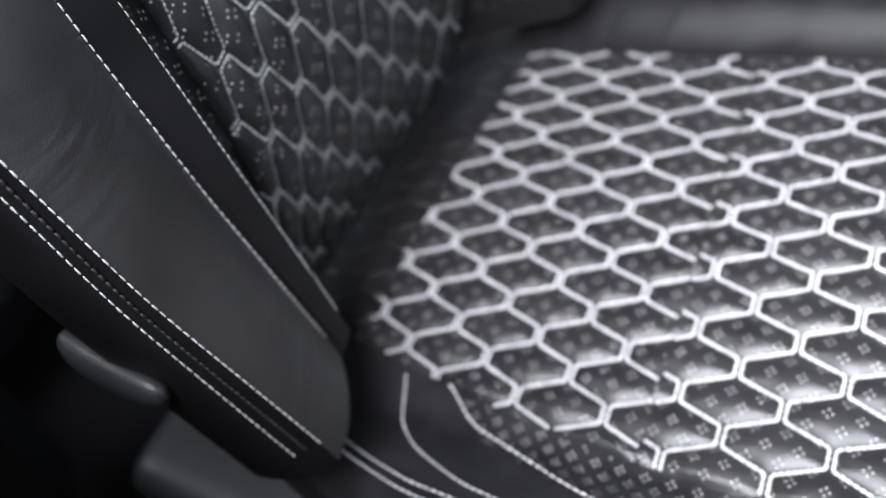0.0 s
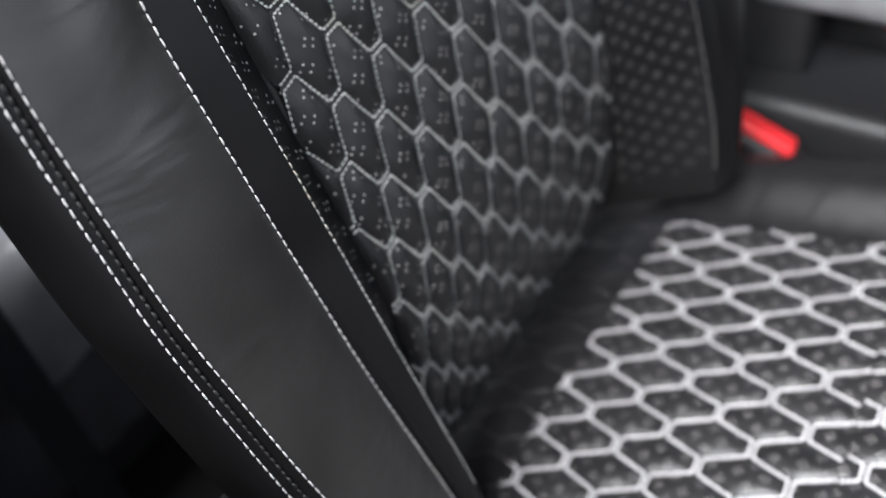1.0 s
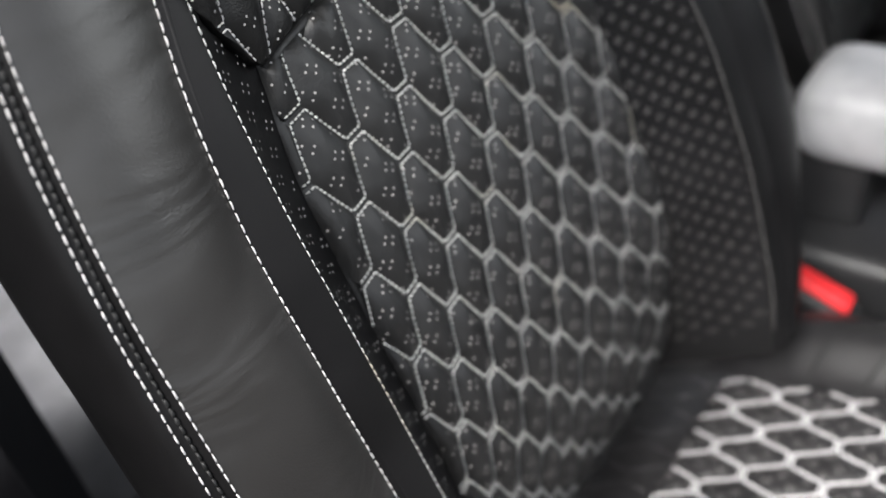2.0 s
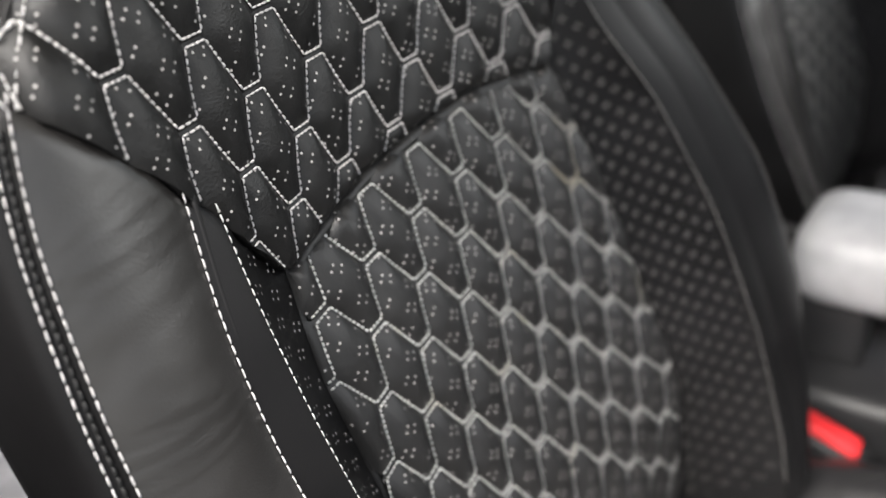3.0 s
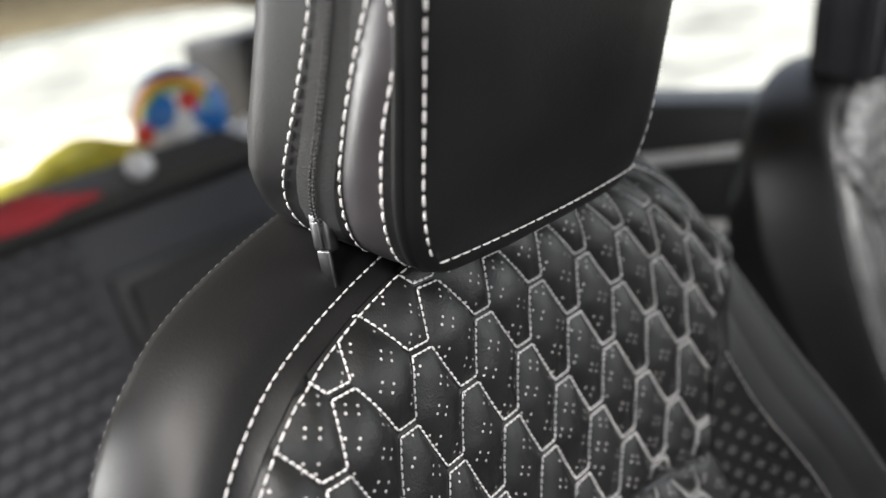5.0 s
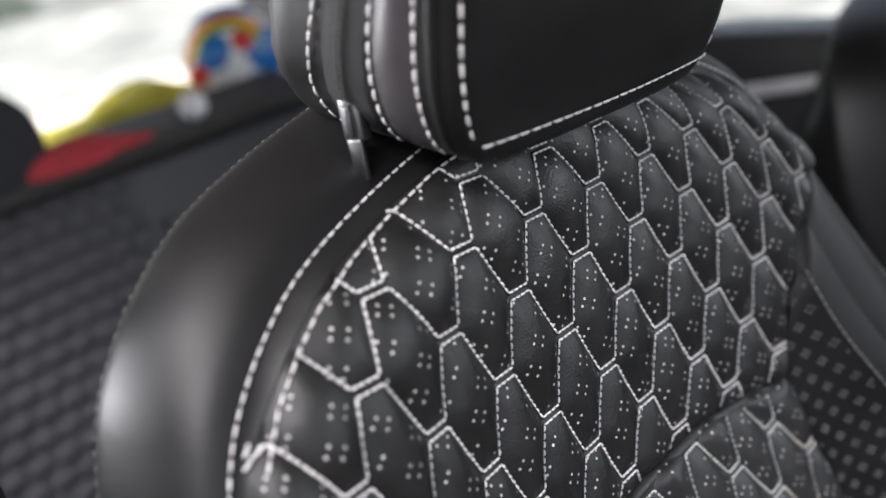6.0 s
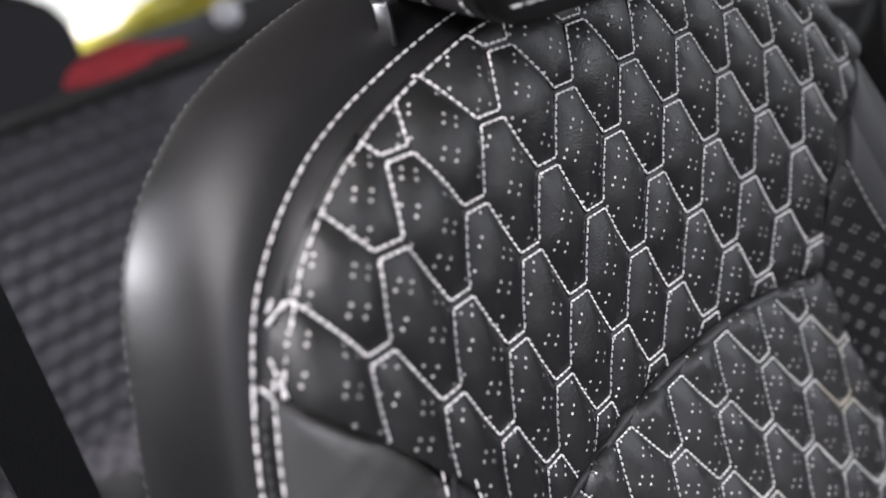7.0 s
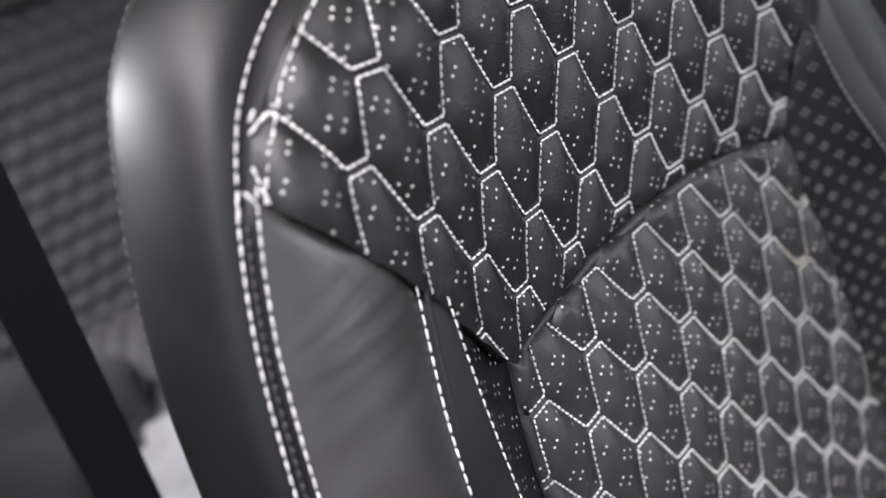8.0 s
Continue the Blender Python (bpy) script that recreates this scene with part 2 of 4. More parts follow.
def curve_at(name, s, sign=-1):
    x, h = (LEFT if sign < 0 else RIGHT)[name]
    return float(np.interp(s, S_KEYS, x)), float(np.interp(s, S_KEYS, h))


S_GRID = np.linspace(-0.08, 0.56, 161)
TABLES = {}
for side in (-1, 1):
    for key in LEFT:
        total = np.zeros((2, 161))
        for d, k in ((-0.024, 1), (-0.012, 2), (0, 3), (0.012, 2), (0.024, 1)):
            total += np.array([curve_at(key, g + d, side) for g in S_GRID]).T * k / 9
        TABLES[key, side] = total


def smooth_curve(name, s, sign=-1):
    t = TABLES[name, sign]
    u = min(max((s + 0.08) / 0.004, 0.0), 159.999)
    i = int(u)
    u -= i
    return t[0, i] * (1 - u) + t[0, i + 1] * u, t[1, i] * (1 - u) + t[1, i + 1] * u


def low_edge(x):
    return float(np.interp(abs(x), (0, 0.05, 0.100, 0.113, 0.122, 0.146, 0.163, 0.2, 0.22), (0.366, 0.364, 0.354, 0.349, 0.354, 0.391, 0.418, 0.464, 0.49)))


def top_edge(x):
    if x < 0:
        return float(np.interp(-x, (0.0000, 0.0520, 0.0943, 0.1378, 0.1635, 0.1824, 0.1911, 0.2008, 0.2046), (0.5480, 0.5448, 0.5357, 0.5238, 0.5082, 0.4918, 0.4831, 0.4667, 0.4570)))
    return float(np.interp(x, (0, 0.05, 0.091, 0.133, 0.158, 0.177, 0.186, 0.196, 0.2), (0.548, 0.545, 0.536, 0.524, 0.508, 0.491, 0.482, 0.465, 0.455)))


def upper_height(x, s):
    edge = max(0.0, 1 - max(0.0, top_edge(x) - s) / 0.035) ** (0.7 if x < 0 else 1.0)
    h = 0.011 + 0.17 * (s - 0.424) + (0.6 if x < 0 else 0.42) * min(x * x, 0.0196 + 0.1 * max(0.0, abs(x) - 0.14))
    h -= edge * edge * ((0.016 + 0.006 * min(1, abs(x) / 0.15)) * min(1, 0.5 + abs(x) / 0.2) - (0.011 * min(1.0, -x / 0.16) if x < 0 else 0.0))
    if abs(x) > 0.12:
        near = max(0.0, 1 - max(0.0, s - low_edge(x)) / 0.035)
        h += 0.0015 * near * near * min(1.0, (abs(x) - 0.12) / 0.02) * max(0.0, min(1.0, (0.205 - abs(x)) / 0.03))
    if abs(x) < 0.125:
        roll = max(0.0, 1 - max(0.0, s - low_edge(x)) / 0.010)
        h -= 0.002 * roll * roll * min(1.0, (0.125 - abs(x)) / 0.02)
    return h


class Lattice:
    """A quilt of long hexagons: flats at whole or half rows, by columns; bend holds the cubic pull of the sewn cover on it."""

    def __init__(self, origin, col, row, flat=0.55, bend=None):
        self.bend = bend
        self.o, self.m = np.array(origin), np.array([col, row]).T
        self.inv = np.linalg.inv(self.m)
        self.a, self.b = float(np.linalg.norm(col)), float(np.linalg.norm(row))
        self.f = flat * self.a
        self.w = self.a - self.f

    def at(self, c, k):
        if self.bend is None:
            return self.o + self.m @ np.array([c, k])
        c, k = c / 10, k / 2
        powers = (1, k, k * k, k ** 3, c, c * k, c * k * k, c * c, c * c * k, c ** 3)
        return np.array([sum(w * b[0] for w, b in zip(powers, self.bend)), sum(w * b[1] for w, b in zip(powers, self.bend))])

    def index(self, p):
        """Column and row at a point of the surface."""
        q = self.inv @ (np.array(p) - self.o)
        if self.bend is not None:
            for _ in range(4):
                q = q + self.inv @ (np.array(p) - self.at(q[0], q[1]))
        return q

    def corner(self, c, k, u, v):
        return self.at(c + u / self.a, k + v / self.b)

    def outline(self, scale=1.0):
        f, w, b = self.f / 2 * scale, self.w * scale, self.b / 2 * scale
        return [(-f, -b), (f, -b), (f + w, 0), (f, b), (-f, b), (-f - w, 0)]

    def radius(self, p):
        c, k = self.index(p)
        best = 9.0
        for cc in (math.floor(c), math.floor(c) + 1):
            half = 0.5 if cc % 2 == 0 else 0.0
            for kk in (math.floor(k - half) + half, math.floor(k - half) + half + 1):
                u, v = abs(c - cc) * self.a, abs(k - kk) * self.b
                r = max(v / (self.b / 2), (u * self.b / 2 + v * self.w) / ((self.f / 2 + self.w) * self.b / 2))
                best = min(best, r)
        return best

    def puff(self, p, high):
        return high * (1 - min(1.0, self.radius(p)) ** 2.6)


SLANTED = ((0.0125, -0.0108), (-0.0068, -0.0100), (0.0043, -0.0027), (-0.0021, -0.0026))
UPRIGHT = ((0.0084, 0.0084), (-0.0084, 0.0084), (0.0022, 0.0022), (-0.0022, 0.0022))
BAND_HOLES = ((0.00571, 0.00798), (-0.00571, 0.00798), (0.00143, 0.00185), (-0.00143, 0.00185))
STRIP_HOLES = ((0.00725, 0.00725), (-0.00725, 0.00725), (0.0022, 0.0022), (-0.0022, 0.0022))


def perforate(parent, span, inside, lifted, pattern=SLANTED, r=0.00066, mat=None):
    """Pin-holes in groups of four over a surface, one mesh. The pattern: two steps from group to group, and two sides of a group."""
    dot_v, dot_f = [], []
    x0, x1, s0, s1 = span
    one, two, side, other = (np.array(v) for v in pattern)
    back = np.linalg.inv(np.array([one, two]).T)
    reach = [back @ (np.array(p) - np.array((x0, s0))) for p in ((x0, s0), (x1, s0), (x0, s1), (x1, s1))]
    for i in range(int(min(q[0] for q in reach)) - 1, int(max(q[0] for q in reach)) + 2):
        for j in range(int(min(q[1] for q in reach)) - 1, int(max(q[1] for q in reach)) + 2):
            for a, b in ((0.5, 0.5), (0.5, -0.5), (-0.5, 0.5), (-0.5, -0.5)):
                p = np.array((x0, s0)) + one * i + two * j + side * a + other * b
                if not (x0 < p[0] < x1 and s0 < p[1] < s1 and inside(*p)):
                    continue
                q, n = lifted(p)
                e1 = lifted((p[0] + r, p[1]))[0] - q
                e2 = lifted((p[0], p[1] + r))[0] - q
                nn = e1.cross(e2).normalized()
                if nn.dot(n) < 0:
                    nn = -nn
                e1, e2 = (e1 - nn * e1.dot(nn)).normalized() * r, nn.cross(e1).normalized() * r
                n0 = len(dot_v)
                dot_v.append(q + nn * 0.00012)
                for g in range(7):
                    w = 2 * math.pi * g / 7
                    dot_v.append(q + e1 * math.cos(w) + e2 * math.sin(w) + nn * 0.00025)
                dot_f.extend((n0, n0 + 1 + g, n0 + 1 + (g + 1) % 7) for g in range(7))
    if dot_v:
        tagged(mesh_object("perforation", dot_v, dot_f, mat or DOT, parent, "grey pin-hole perforations in groups of four"), kind="stuff")


def quilt(parent, name, lattice, inside, surface, cells, mat, high=0.0035, rim=None, radius=0.0005, fill=0.84, pitch=0.0031, pattern=SLANTED, thread=None):
    """Puffed hexagonal pads, each an object, with their stitching and perforations under one panel part."""
    stitches = Stitches()

    def lifted(p, extra=0.0):
        q, n = surface(p[0], p[1])
        fade = 1.0 if rim is None else min(1.0, max(0.0, rim(p[0], p[1])) / 0.005)
        return q + n * (lattice.puff(p, high) * fade + extra), n

    for c, k in cells:
        ctr = np.array(lattice.at(c, k))
        hexa = lattice.outline()
        ring = []
        for i in range(6):
            u0, u1 = hexa[i], hexa[(i + 1) % 6]
            for t in (0.0, 0.25, 0.5, 0.75):
                ring.append((u0[0] + (u1[0] - u0[0]) * t, u0[1] + (u1[1] - u0[1]) * t))
        ring = [np.array(lattice.corner(c, k, u, v)) for u, v in ring]
        probe = [ctr] + [ctr + (p - ctr) * q for p in ring for q in (0.3, 0.6, 0.8, 0.97)]
        ins = [p for p in probe if inside(*p)]
        if len(ins) < 8:
            continue
        mid = ctr if inside(*ctr) else sum(ins) / len(ins)
        if not inside(*mid):
            mid = ins[len(ins) // 2]

        def pulled(p):
            if inside(*p):
                return p
            lo, hi = 0.0, 1.0
            for _ in range(10):
                m = (lo + hi) / 2
                if inside(*(mid + (p - mid) * m)):
                    lo = m
                else:
                    hi = m
            return mid + (p - mid) * lo

        edge = [pulled(p) for p in ring]
        shares = (0.3, 0.55, 0.75, 0.9, 1.0)
        verts = [lifted(mid)[0]] + [lifted(mid + (p - mid) * q)[0] for q in shares for p in edge]
        faces = [(0, 1 + j, 1 + (j + 1) % 24) for j in range(24)]
        for r in range(len(shares) - 1):
            for j in range(24):
                k2 = (j + 1) % 24
                faces.append((1 + r * 24 + j, 25 + r * 24 + j, 25 + r * 24 + k2, 1 + r * 24 + k2))
        mesh_object("quilt_pad", verts, faces, mat, parent)
        # seams: two long sides and the doubled flat of each pad
        tl, tr, right, _, _, left = hexa
        gap = 0.0017
        near = lambda p, d: (p[0], p[1] + d)  # noqa: E731
        for p0, p1, off in ((near(tr, gap), near(right, -gap), 0), (near(tl, gap), near(left, -gap), 0), (tl, tr, gap), (tl, tr, -gap)):
            n = 10
            line = []
            for i in range(n + 1):
                u = p0[0] + (p1[0] - p0[0]) * i / n
                v = p0[1] + (p1[1] - p0[1]) * i / n + off
                line.append(lattice.corner(c, k, u, v))
            run = [p for p in line if inside(*p)]
            if len(run) >= 3:
                both = [lifted(p, 0.0002) for p in run]
                stitches.row([q for q, _ in both], [m for _, m in both], pitch=pitch, fill=fill, r=radius)
    span = [lattice.at(c, k) for c, k in cells]
    reach = (min(p[0] for p in span) - 0.02, max(p[0] for p in span) + 0.02, min(p[1] for p in span) - 0.03, max(p[1] for p in span) + 0.03)
    perforate(parent, reach, lambda x, s: inside(x, s) and lattice.radius((x, s)) < 0.93 and (rim is None or rim(x, s) > 0.0015), lifted, pattern)
    stitches.make("quilt_stitching", thread or THREAD, parent, "white hexagonal quilt stitching")


def surface_of(height, frame3=back_point):
    def at(x, s):
        e = 0.002
        p = frame3(x, s, height(x, s))
        dx = frame3(x + e, s, height(x + e, s)) - frame3(x - e, s, height(x - e, s))
        ds = frame3(x, s + e, height(x, s + e)) - frame3(x, s - e, height(x, s - e))
        n = dx.cross(ds).normalized()
        return p, n if n.z > 0 or n.y < -0.3 else -n
    return at


def lattice_cells(c0, c1, k0, k1):
    out = []
    for c in range(c0, c1 + 1):
        k = k0 + (0.5 if c % 2 == 0 else 0.0)
        while k <= k1:
            out.append((c, k))
            k += 1
    return out


UPPER = Lattice((-0.082, 0.4565), (0.0223, -0.0008), (0.0012, -0.0576), bend=(
    (-0.07935, 0.45613), (-0.00145, -0.10927), (-0.00465, -0.00221), (0.00402, 0.00849), (0.21892, -0.00913),
    (-0.02224, 0.01549), (-0.01583, 0.00005), (0.01587, -0.00213), (0.04983, -0.02111), (-0.01807, 0.00293)))
INSERT = Lattice((-0.1076, 0.3215), (0.0209, 0.0006), (0.0030, -0.0545), bend=(
    (-0.11064, 0.32351), (0.02573, -0.11698), (-0.01125, 0.00703), (0.00223, -0.00189), (0.20676, 0.03176),
    (-0.02219, 0.00121), (0.0038, 0.00044), (-0.00519, -0.04232), (0.02253, -0.00425), (0.00629, 0.02)))
TURN = -0.046
ALONG, AHEAD = np.array([math.cos(TURN), math.sin(TURN)]), np.array([-math.sin(TURN), math.cos(TURN)])
CUSHION_FRONT = Lattice((-0.0979, 0.2227), 0.0212 * ALONG, 0.056 * AHEAD)
CUSHION_REAR = Lattice(np.array((-0.0979, 0.2227)) - 0.0022 * ALONG - 0.0087 * AHEAD, 0.0212 * ALONG, 0.056 * AHEAD)


def cross_seam(x):
    """How far ahead of the bite the seam across the cushion runs."""
    return 0.2104 + math.tan(TURN) * (x + 0.0979)



def band_rows(name_a, name_b, s0, s1, sign, n=90, across=6, bulge=0.0):
    rings = []
    for i in range(n + 1):
        ring = []
        for j in range(across + 1):
            u = j / across
            s = s0 + (s1 - s0) * i / n
            xa, ha = smooth_curve(name_a, s, sign)
            xb, hb = smooth_curve(name_b, s, sign)
            x, h = xa + (xb - xa) * u, ha + (hb - ha) * u + bulge * 4 * u * (1 - u)
            under = min(1.0, max(0.0, (s - low_edge(x)) / 0.010)) * min(1.0, max(0.0, (0.2 - x) / 0.008))
            h -= 0.012 * under
            ring.append(back_point(sign * x, s, h))
        rings.append(ring)
    return rings


SHOULDER_NEAR = ((0.1973, 0.4821, 0.0220), (0.1872, 0.4971, 0.0220), (0.1683, 0.5140, 0.0210), (0.1417, 0.5296, 0.0180), (0.0973, 0.5421, 0.0140), (0.0519, 0.5508, 0.0110))
SHOULDER_FAR = ((0.1925, 0.481, 0.012), (0.182, 0.4965, 0.012), (0.163, 0.514, 0.012), (0.137, 0.53, 0.011), (0.094, 0.5425, 0.01), (0.05, 0.551, 0.009))


def outline_points():
    """The outer seam of the backrest from its foot, over the top, to the other foot: x, s, h."""
    sides = []
    for sign in (-1, 1):
        side = []
        for i in range(24):
            s = -0.05 + 0.515 * i / 23
            x, h = smooth_curve("outer", s, sign)
            side.append((sign * x, s, h))
        side += [(sign * x, s, h) for x, s, h in (SHOULDER_NEAR if sign < 0 else SHOULDER_FAR)]
        sides.append(side)
    line = [np.array(p) for p in sides[0] + [(0.0, 0.554, 0.009)] + sides[1][::-1]]
    for _ in range(2):
        cut = [line[0]]
        for p, q in zip(line, line[1:]):
            cut += [p * 0.75 + q * 0.25, p * 0.25 + q * 0.75]
        line = cut + [line[-1]]
    return [tuple(float(v) for v in p) for p in line]


def cushion_side(q):
    """Half width of the cushion on the door side."""
    return float(np.interp(q, (-0.06, 0.0, 0.07, 0.13, 0.25, 0.46), (0.208, 0.212, 0.232, 0.250, 0.262, 0.272)))


def cushion_height(x, q):
    """Top of the cushion at x across and q ahead of the bite."""
    a = abs(x)
    m, r = max(-0.16, min(0.19, x)), min(0.30, q) - 0.2
    z = 0.308 + 0.2317 * r + 0.0226 * r * r + 0.5943 * r ** 3 + 0.0961 * m - 0.2862 * m * m + 0.157 * m * r + 0.15 * max(0.0, q - 0.30)
    rise = min(1.0, max(0.0, (a - (0.150 if x < 0 else 0.182)) / 0.05))
    z += 0.026 * rise * rise * (3 - 2 * rise)
    drop = max(0.0, a - 0.235) if x > 0 else max(0.0, a - cushion_side(q) + 0.022)
    z -= (14.0 if x > 0 else 30.0) * drop * drop
    dip = max(0.0, 0.015 - q)
    z -= 2.5 * dip * dip
    front = max(0.0, q - 0.44)
    z -= 8 * front * front
    return z


def cushion_point(x, q, z):
    return Vector((x, -q, z))


def insert_dip(s):
    """How far the insert sinks back towards the bite."""
    return 1.6 * max(0.0, 0.13 - s) ** 2


def stitch_edge(x):
    """Height of the sewn line just inside the edge of the upper panel."""
    if x > 0:
        return top_edge(x) - 0.002
    return float(np.interp(-x, (0, 0.071, 0.1034, 0.1265, 0.1469, 0.161, 0.174, 0.1827, 0.1879, 0.1938, 0.1986), (0.546, 0.5397, 0.5319, 0.5253, 0.5167, 0.5074, 0.4964, 0.4857, 0.4791, 0.471, 0.4623)))


def make_seat(place, deep=1.0):
    seat = thing("front_seat", "black leather front seat cover with white hexagonal quilting", "car seat", place, "front seats")

    # lower insert
    def insert_h(x, s):
        side = smooth_curve("insert", s, -1 if x < 0 else 1)[0]
        e1 = max(0.0, 1 - max(0.0, low_edge(x) - s) / 0.005)
        e2 = max(0.0, 1 - max(0.0, side - abs(x)) / 0.005)
        return 0.002 - 0.0015 * max(e1, e2) ** 2 - insert_dip(s)

    def insert_in(x, s):
        return -0.07 < s < low_edge(x) - 0.0005 and abs(x) < smooth_curve("insert", s, -1 if x < 0 else 1)[0]

    panel = loft("insert_panel", [[back_point(x * smooth_curve("insert", s)[0], s, -0.006 - insert_dip(s)) for x in np.linspace(-1, 1, 9)] for s in np.linspace(-0.09, 0.37, 30)], LEATHER, seat)
    quilt(panel, "insert", INSERT, insert_in, surface_of(insert_h), lattice_cells(-3, 14, -2, 8), LIT_INSERT_PAD, high=0.0055, radius=0.00055, fill=0.76, thread=STAINED_THREAD, rim=lambda x, s: min(low_edge(x) - s, smooth_curve("insert", s, -1 if x < 0 else 1)[0] - abs(x)))

    def rolled(name, path, r):
        rings = []
        for x, s, h in path:
            rings.append([back_point(x, s + r * math.cos(g), h + r * math.sin(g)) for g in np.linspace(0, 2 * math.pi, 9)])
        loft(name, rings, LIT_INSERT_PAD, panel)

    rolled("insert_rim", [(x, low_edge(x) - 0.003, -0.0004) for x in np.linspace(-0.1135, 0.1135, 60)], 0.0038)
    for sign in (-1, 1):
        rings = []
        for s in np.linspace(-0.04, 0.352, 40):
            x = smooth_curve("insert", s, sign)[0] - 0.0026
            rings.append([back_point(sign * (x + 0.0027 * math.cos(g)), s, -0.0022 - insert_dip(s) + 0.0027 * math.sin(g)) for g in np.linspace(0, 2 * math.pi, 9)])
        loft("insert_rim", rings, LIT_INSERT_PAD, panel)

    # upper panel
    def upper_in(x, s):
        return -0.204 < x < 0.199 and low_edge(x) < s < top_edge(x)

    rows = []
    for x in np.linspace(-0.204, 0.199, 61):
        lo, hi = low_edge(x), top_edge(x)
        rows.append([back_point(x, lo + (hi - lo) * t, upper_height(x, lo + (hi - lo) * t) - (0.0012 if t > 0.001 else 0.010)) for t in (0, 0.001, 0.2, 0.4, 0.6, 0.8, 1)])
    upper = loft("upper_panel", rows, LEATHER, seat)
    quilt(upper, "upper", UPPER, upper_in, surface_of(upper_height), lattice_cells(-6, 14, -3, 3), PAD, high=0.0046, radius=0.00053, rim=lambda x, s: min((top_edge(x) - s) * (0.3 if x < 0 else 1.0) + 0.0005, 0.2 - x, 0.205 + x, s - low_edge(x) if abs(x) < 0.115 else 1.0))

    seams, far_seams, fine_seam = Stitches(), Stitches(), Stitches()
    for sign in (-1, 1):
        band = loft("side_band", band_rows("insert", "band", -0.05, 0.40, sign, bulge=-0.003), LEATHER, seat, "perforated black leather side band")

        def band_h(x, s):
            (xa, ha), (xb, hb) = smooth_curve("insert", s, sign), smooth_curve("band", s, sign)
            u = (abs(x) - xa) / (xb - xa)
            return ha + (hb - ha) * u - 0.012 * u * (1 - u)

        at = surface_of(band_h)
        perforate(band, (-0.21, -0.118, -0.03, 0.4) if sign < 0 else (0.13, 0.21, -0.03, 0.4), lambda x, s: smooth_curve("insert", s, sign)[0] + 0.002 < abs(x) < smooth_curve("band", s, sign)[0] - 0.002 and s < low_edge(x), lambda p: at(*p), SLANTED if sign < 0 else BAND_HOLES, 0.00072 if sign < 0 else 0.00082, DOT if sign < 0 else SHADED_DOT)
        loft("inner_strip", band_rows("band", "strip", -0.05, 0.44, sign, bulge=0.001), LEATHER, seat)
        # lighter copy on the near bolster, darker one on the far bolster
        loft("bolster", band_rows("strip", "inner", -0.05, 0.475, sign, across=14, bulge=0.007), LIT_LEATHER if sign < 0 else LEATHER, seat, "smooth black leather bolster with fine creases")
        loft("seam_band", band_rows("inner", "outer", -0.05, 0.475, sign, across=4, bulge=-0.0012), LEATHER, seat)
        for name, s1, off in (("band", 0.40, 0.001), ("strip", 0.415, 0.001), ("inner", 0.47, 0.001), ("outer", 0.47, 0.001)):
            pts, nor = [], []
            for i in range(61):
                s = -0.03 + (s1 + 0.03) * i / 60
                x, h = smooth_curve(name, s, sign)
                pts.append(back_point(sign * x, s, h + 0.0005))
                n = back_point(0, 0, 1) - back_point(0, 0, 0)
                if name == "outer":
                    n = n + Vector((sign * 0.8, 0, 0))
                nor.append(n.normalized())
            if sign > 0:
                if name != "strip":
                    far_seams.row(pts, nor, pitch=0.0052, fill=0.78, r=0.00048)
            elif name == "band":
                fine_seam.row(pts, nor, pitch=0.0046, fill=0.74, r=0.00034)
            else:
                seams.row(pts, nor, pitch=0.0052, fill=0.80, r=0.00044)
            if sign < 0 and name == "strip":
                # folded edge of the strip beside its seam
                rings = []
                for s in np.linspace(-0.04, 0.43, 50):
                    x, h = smooth_curve(name, s, sign)
                    rings.append([back_point(sign * (x - 0.0042 + 0.0014 * math.cos(g)), s, h + 0.0002 + 0.0013 * math.sin(g)) for g in np.linspace(0, 2 * math.pi, 9)])
                loft("strip_fold", rings, LEATHER, seat)

    # rolled hem where the upper panel laps over the bolsters
    for sign in (-1, 1):
        rings = []
        for x in np.linspace(0.112, 0.2, 34):
            lo = low_edge(x)
            ring = []
            for k in range(7):
                g = math.pi * k / 6
                ring.append(back_point(sign * x, lo + 0.003 - 0.0032 * math.sin(g), upper_height(sign * x, lo + 0.003) - 0.0045 + 0.005 * math.cos(g)))
            rings.append(ring)
        loft("hem", rings, LEATHER, seat)
    for (xa, sa), (xb, sb) in (((-0.1795, 0.486), (-0.1838, 0.4852)), ((-0.1838, 0.4852), (-0.1878, 0.4832)), ((-0.1862, 0.4868), (-0.1825, 0.4895)), ((-0.1986, 0.4682), (-0.1957, 0.4623))):
        front = back_point(0, 0, 1) - back_point(0, 0, 0)
        seams.one(back_point(xa - 0.0045, sa + 0.0016, 0.0268), back_point(xb - 0.0045, sb + 0.0016, 0.0262), front, 0.0006)
    welt = Stitches()
    for sign in (-1, 1):
        pts = []
        for i in range(61):
            s = -0.03 + 0.49 * i / 60
            (xa, ha), (xb, hb) = smooth_curve("inner", s, sign), smooth_curve("outer", s, sign)
            pts.append(back_point(sign * (xa * 0.45 + xb * 0.55), s, (ha + hb) / 2 - 0.0002))
        welt.row(pts, [(back_point(0, 0, 1) - back_point(0, 0, 0))] * 61, pitch=0.0044, fill=0.95, r=0.00085)
    welt.make("welt", BLACK_THREAD, seat, "black sewn welt")

    # shell: sides, shoulders, back
    base = outline_points()
    n = len(base)
    rings = []
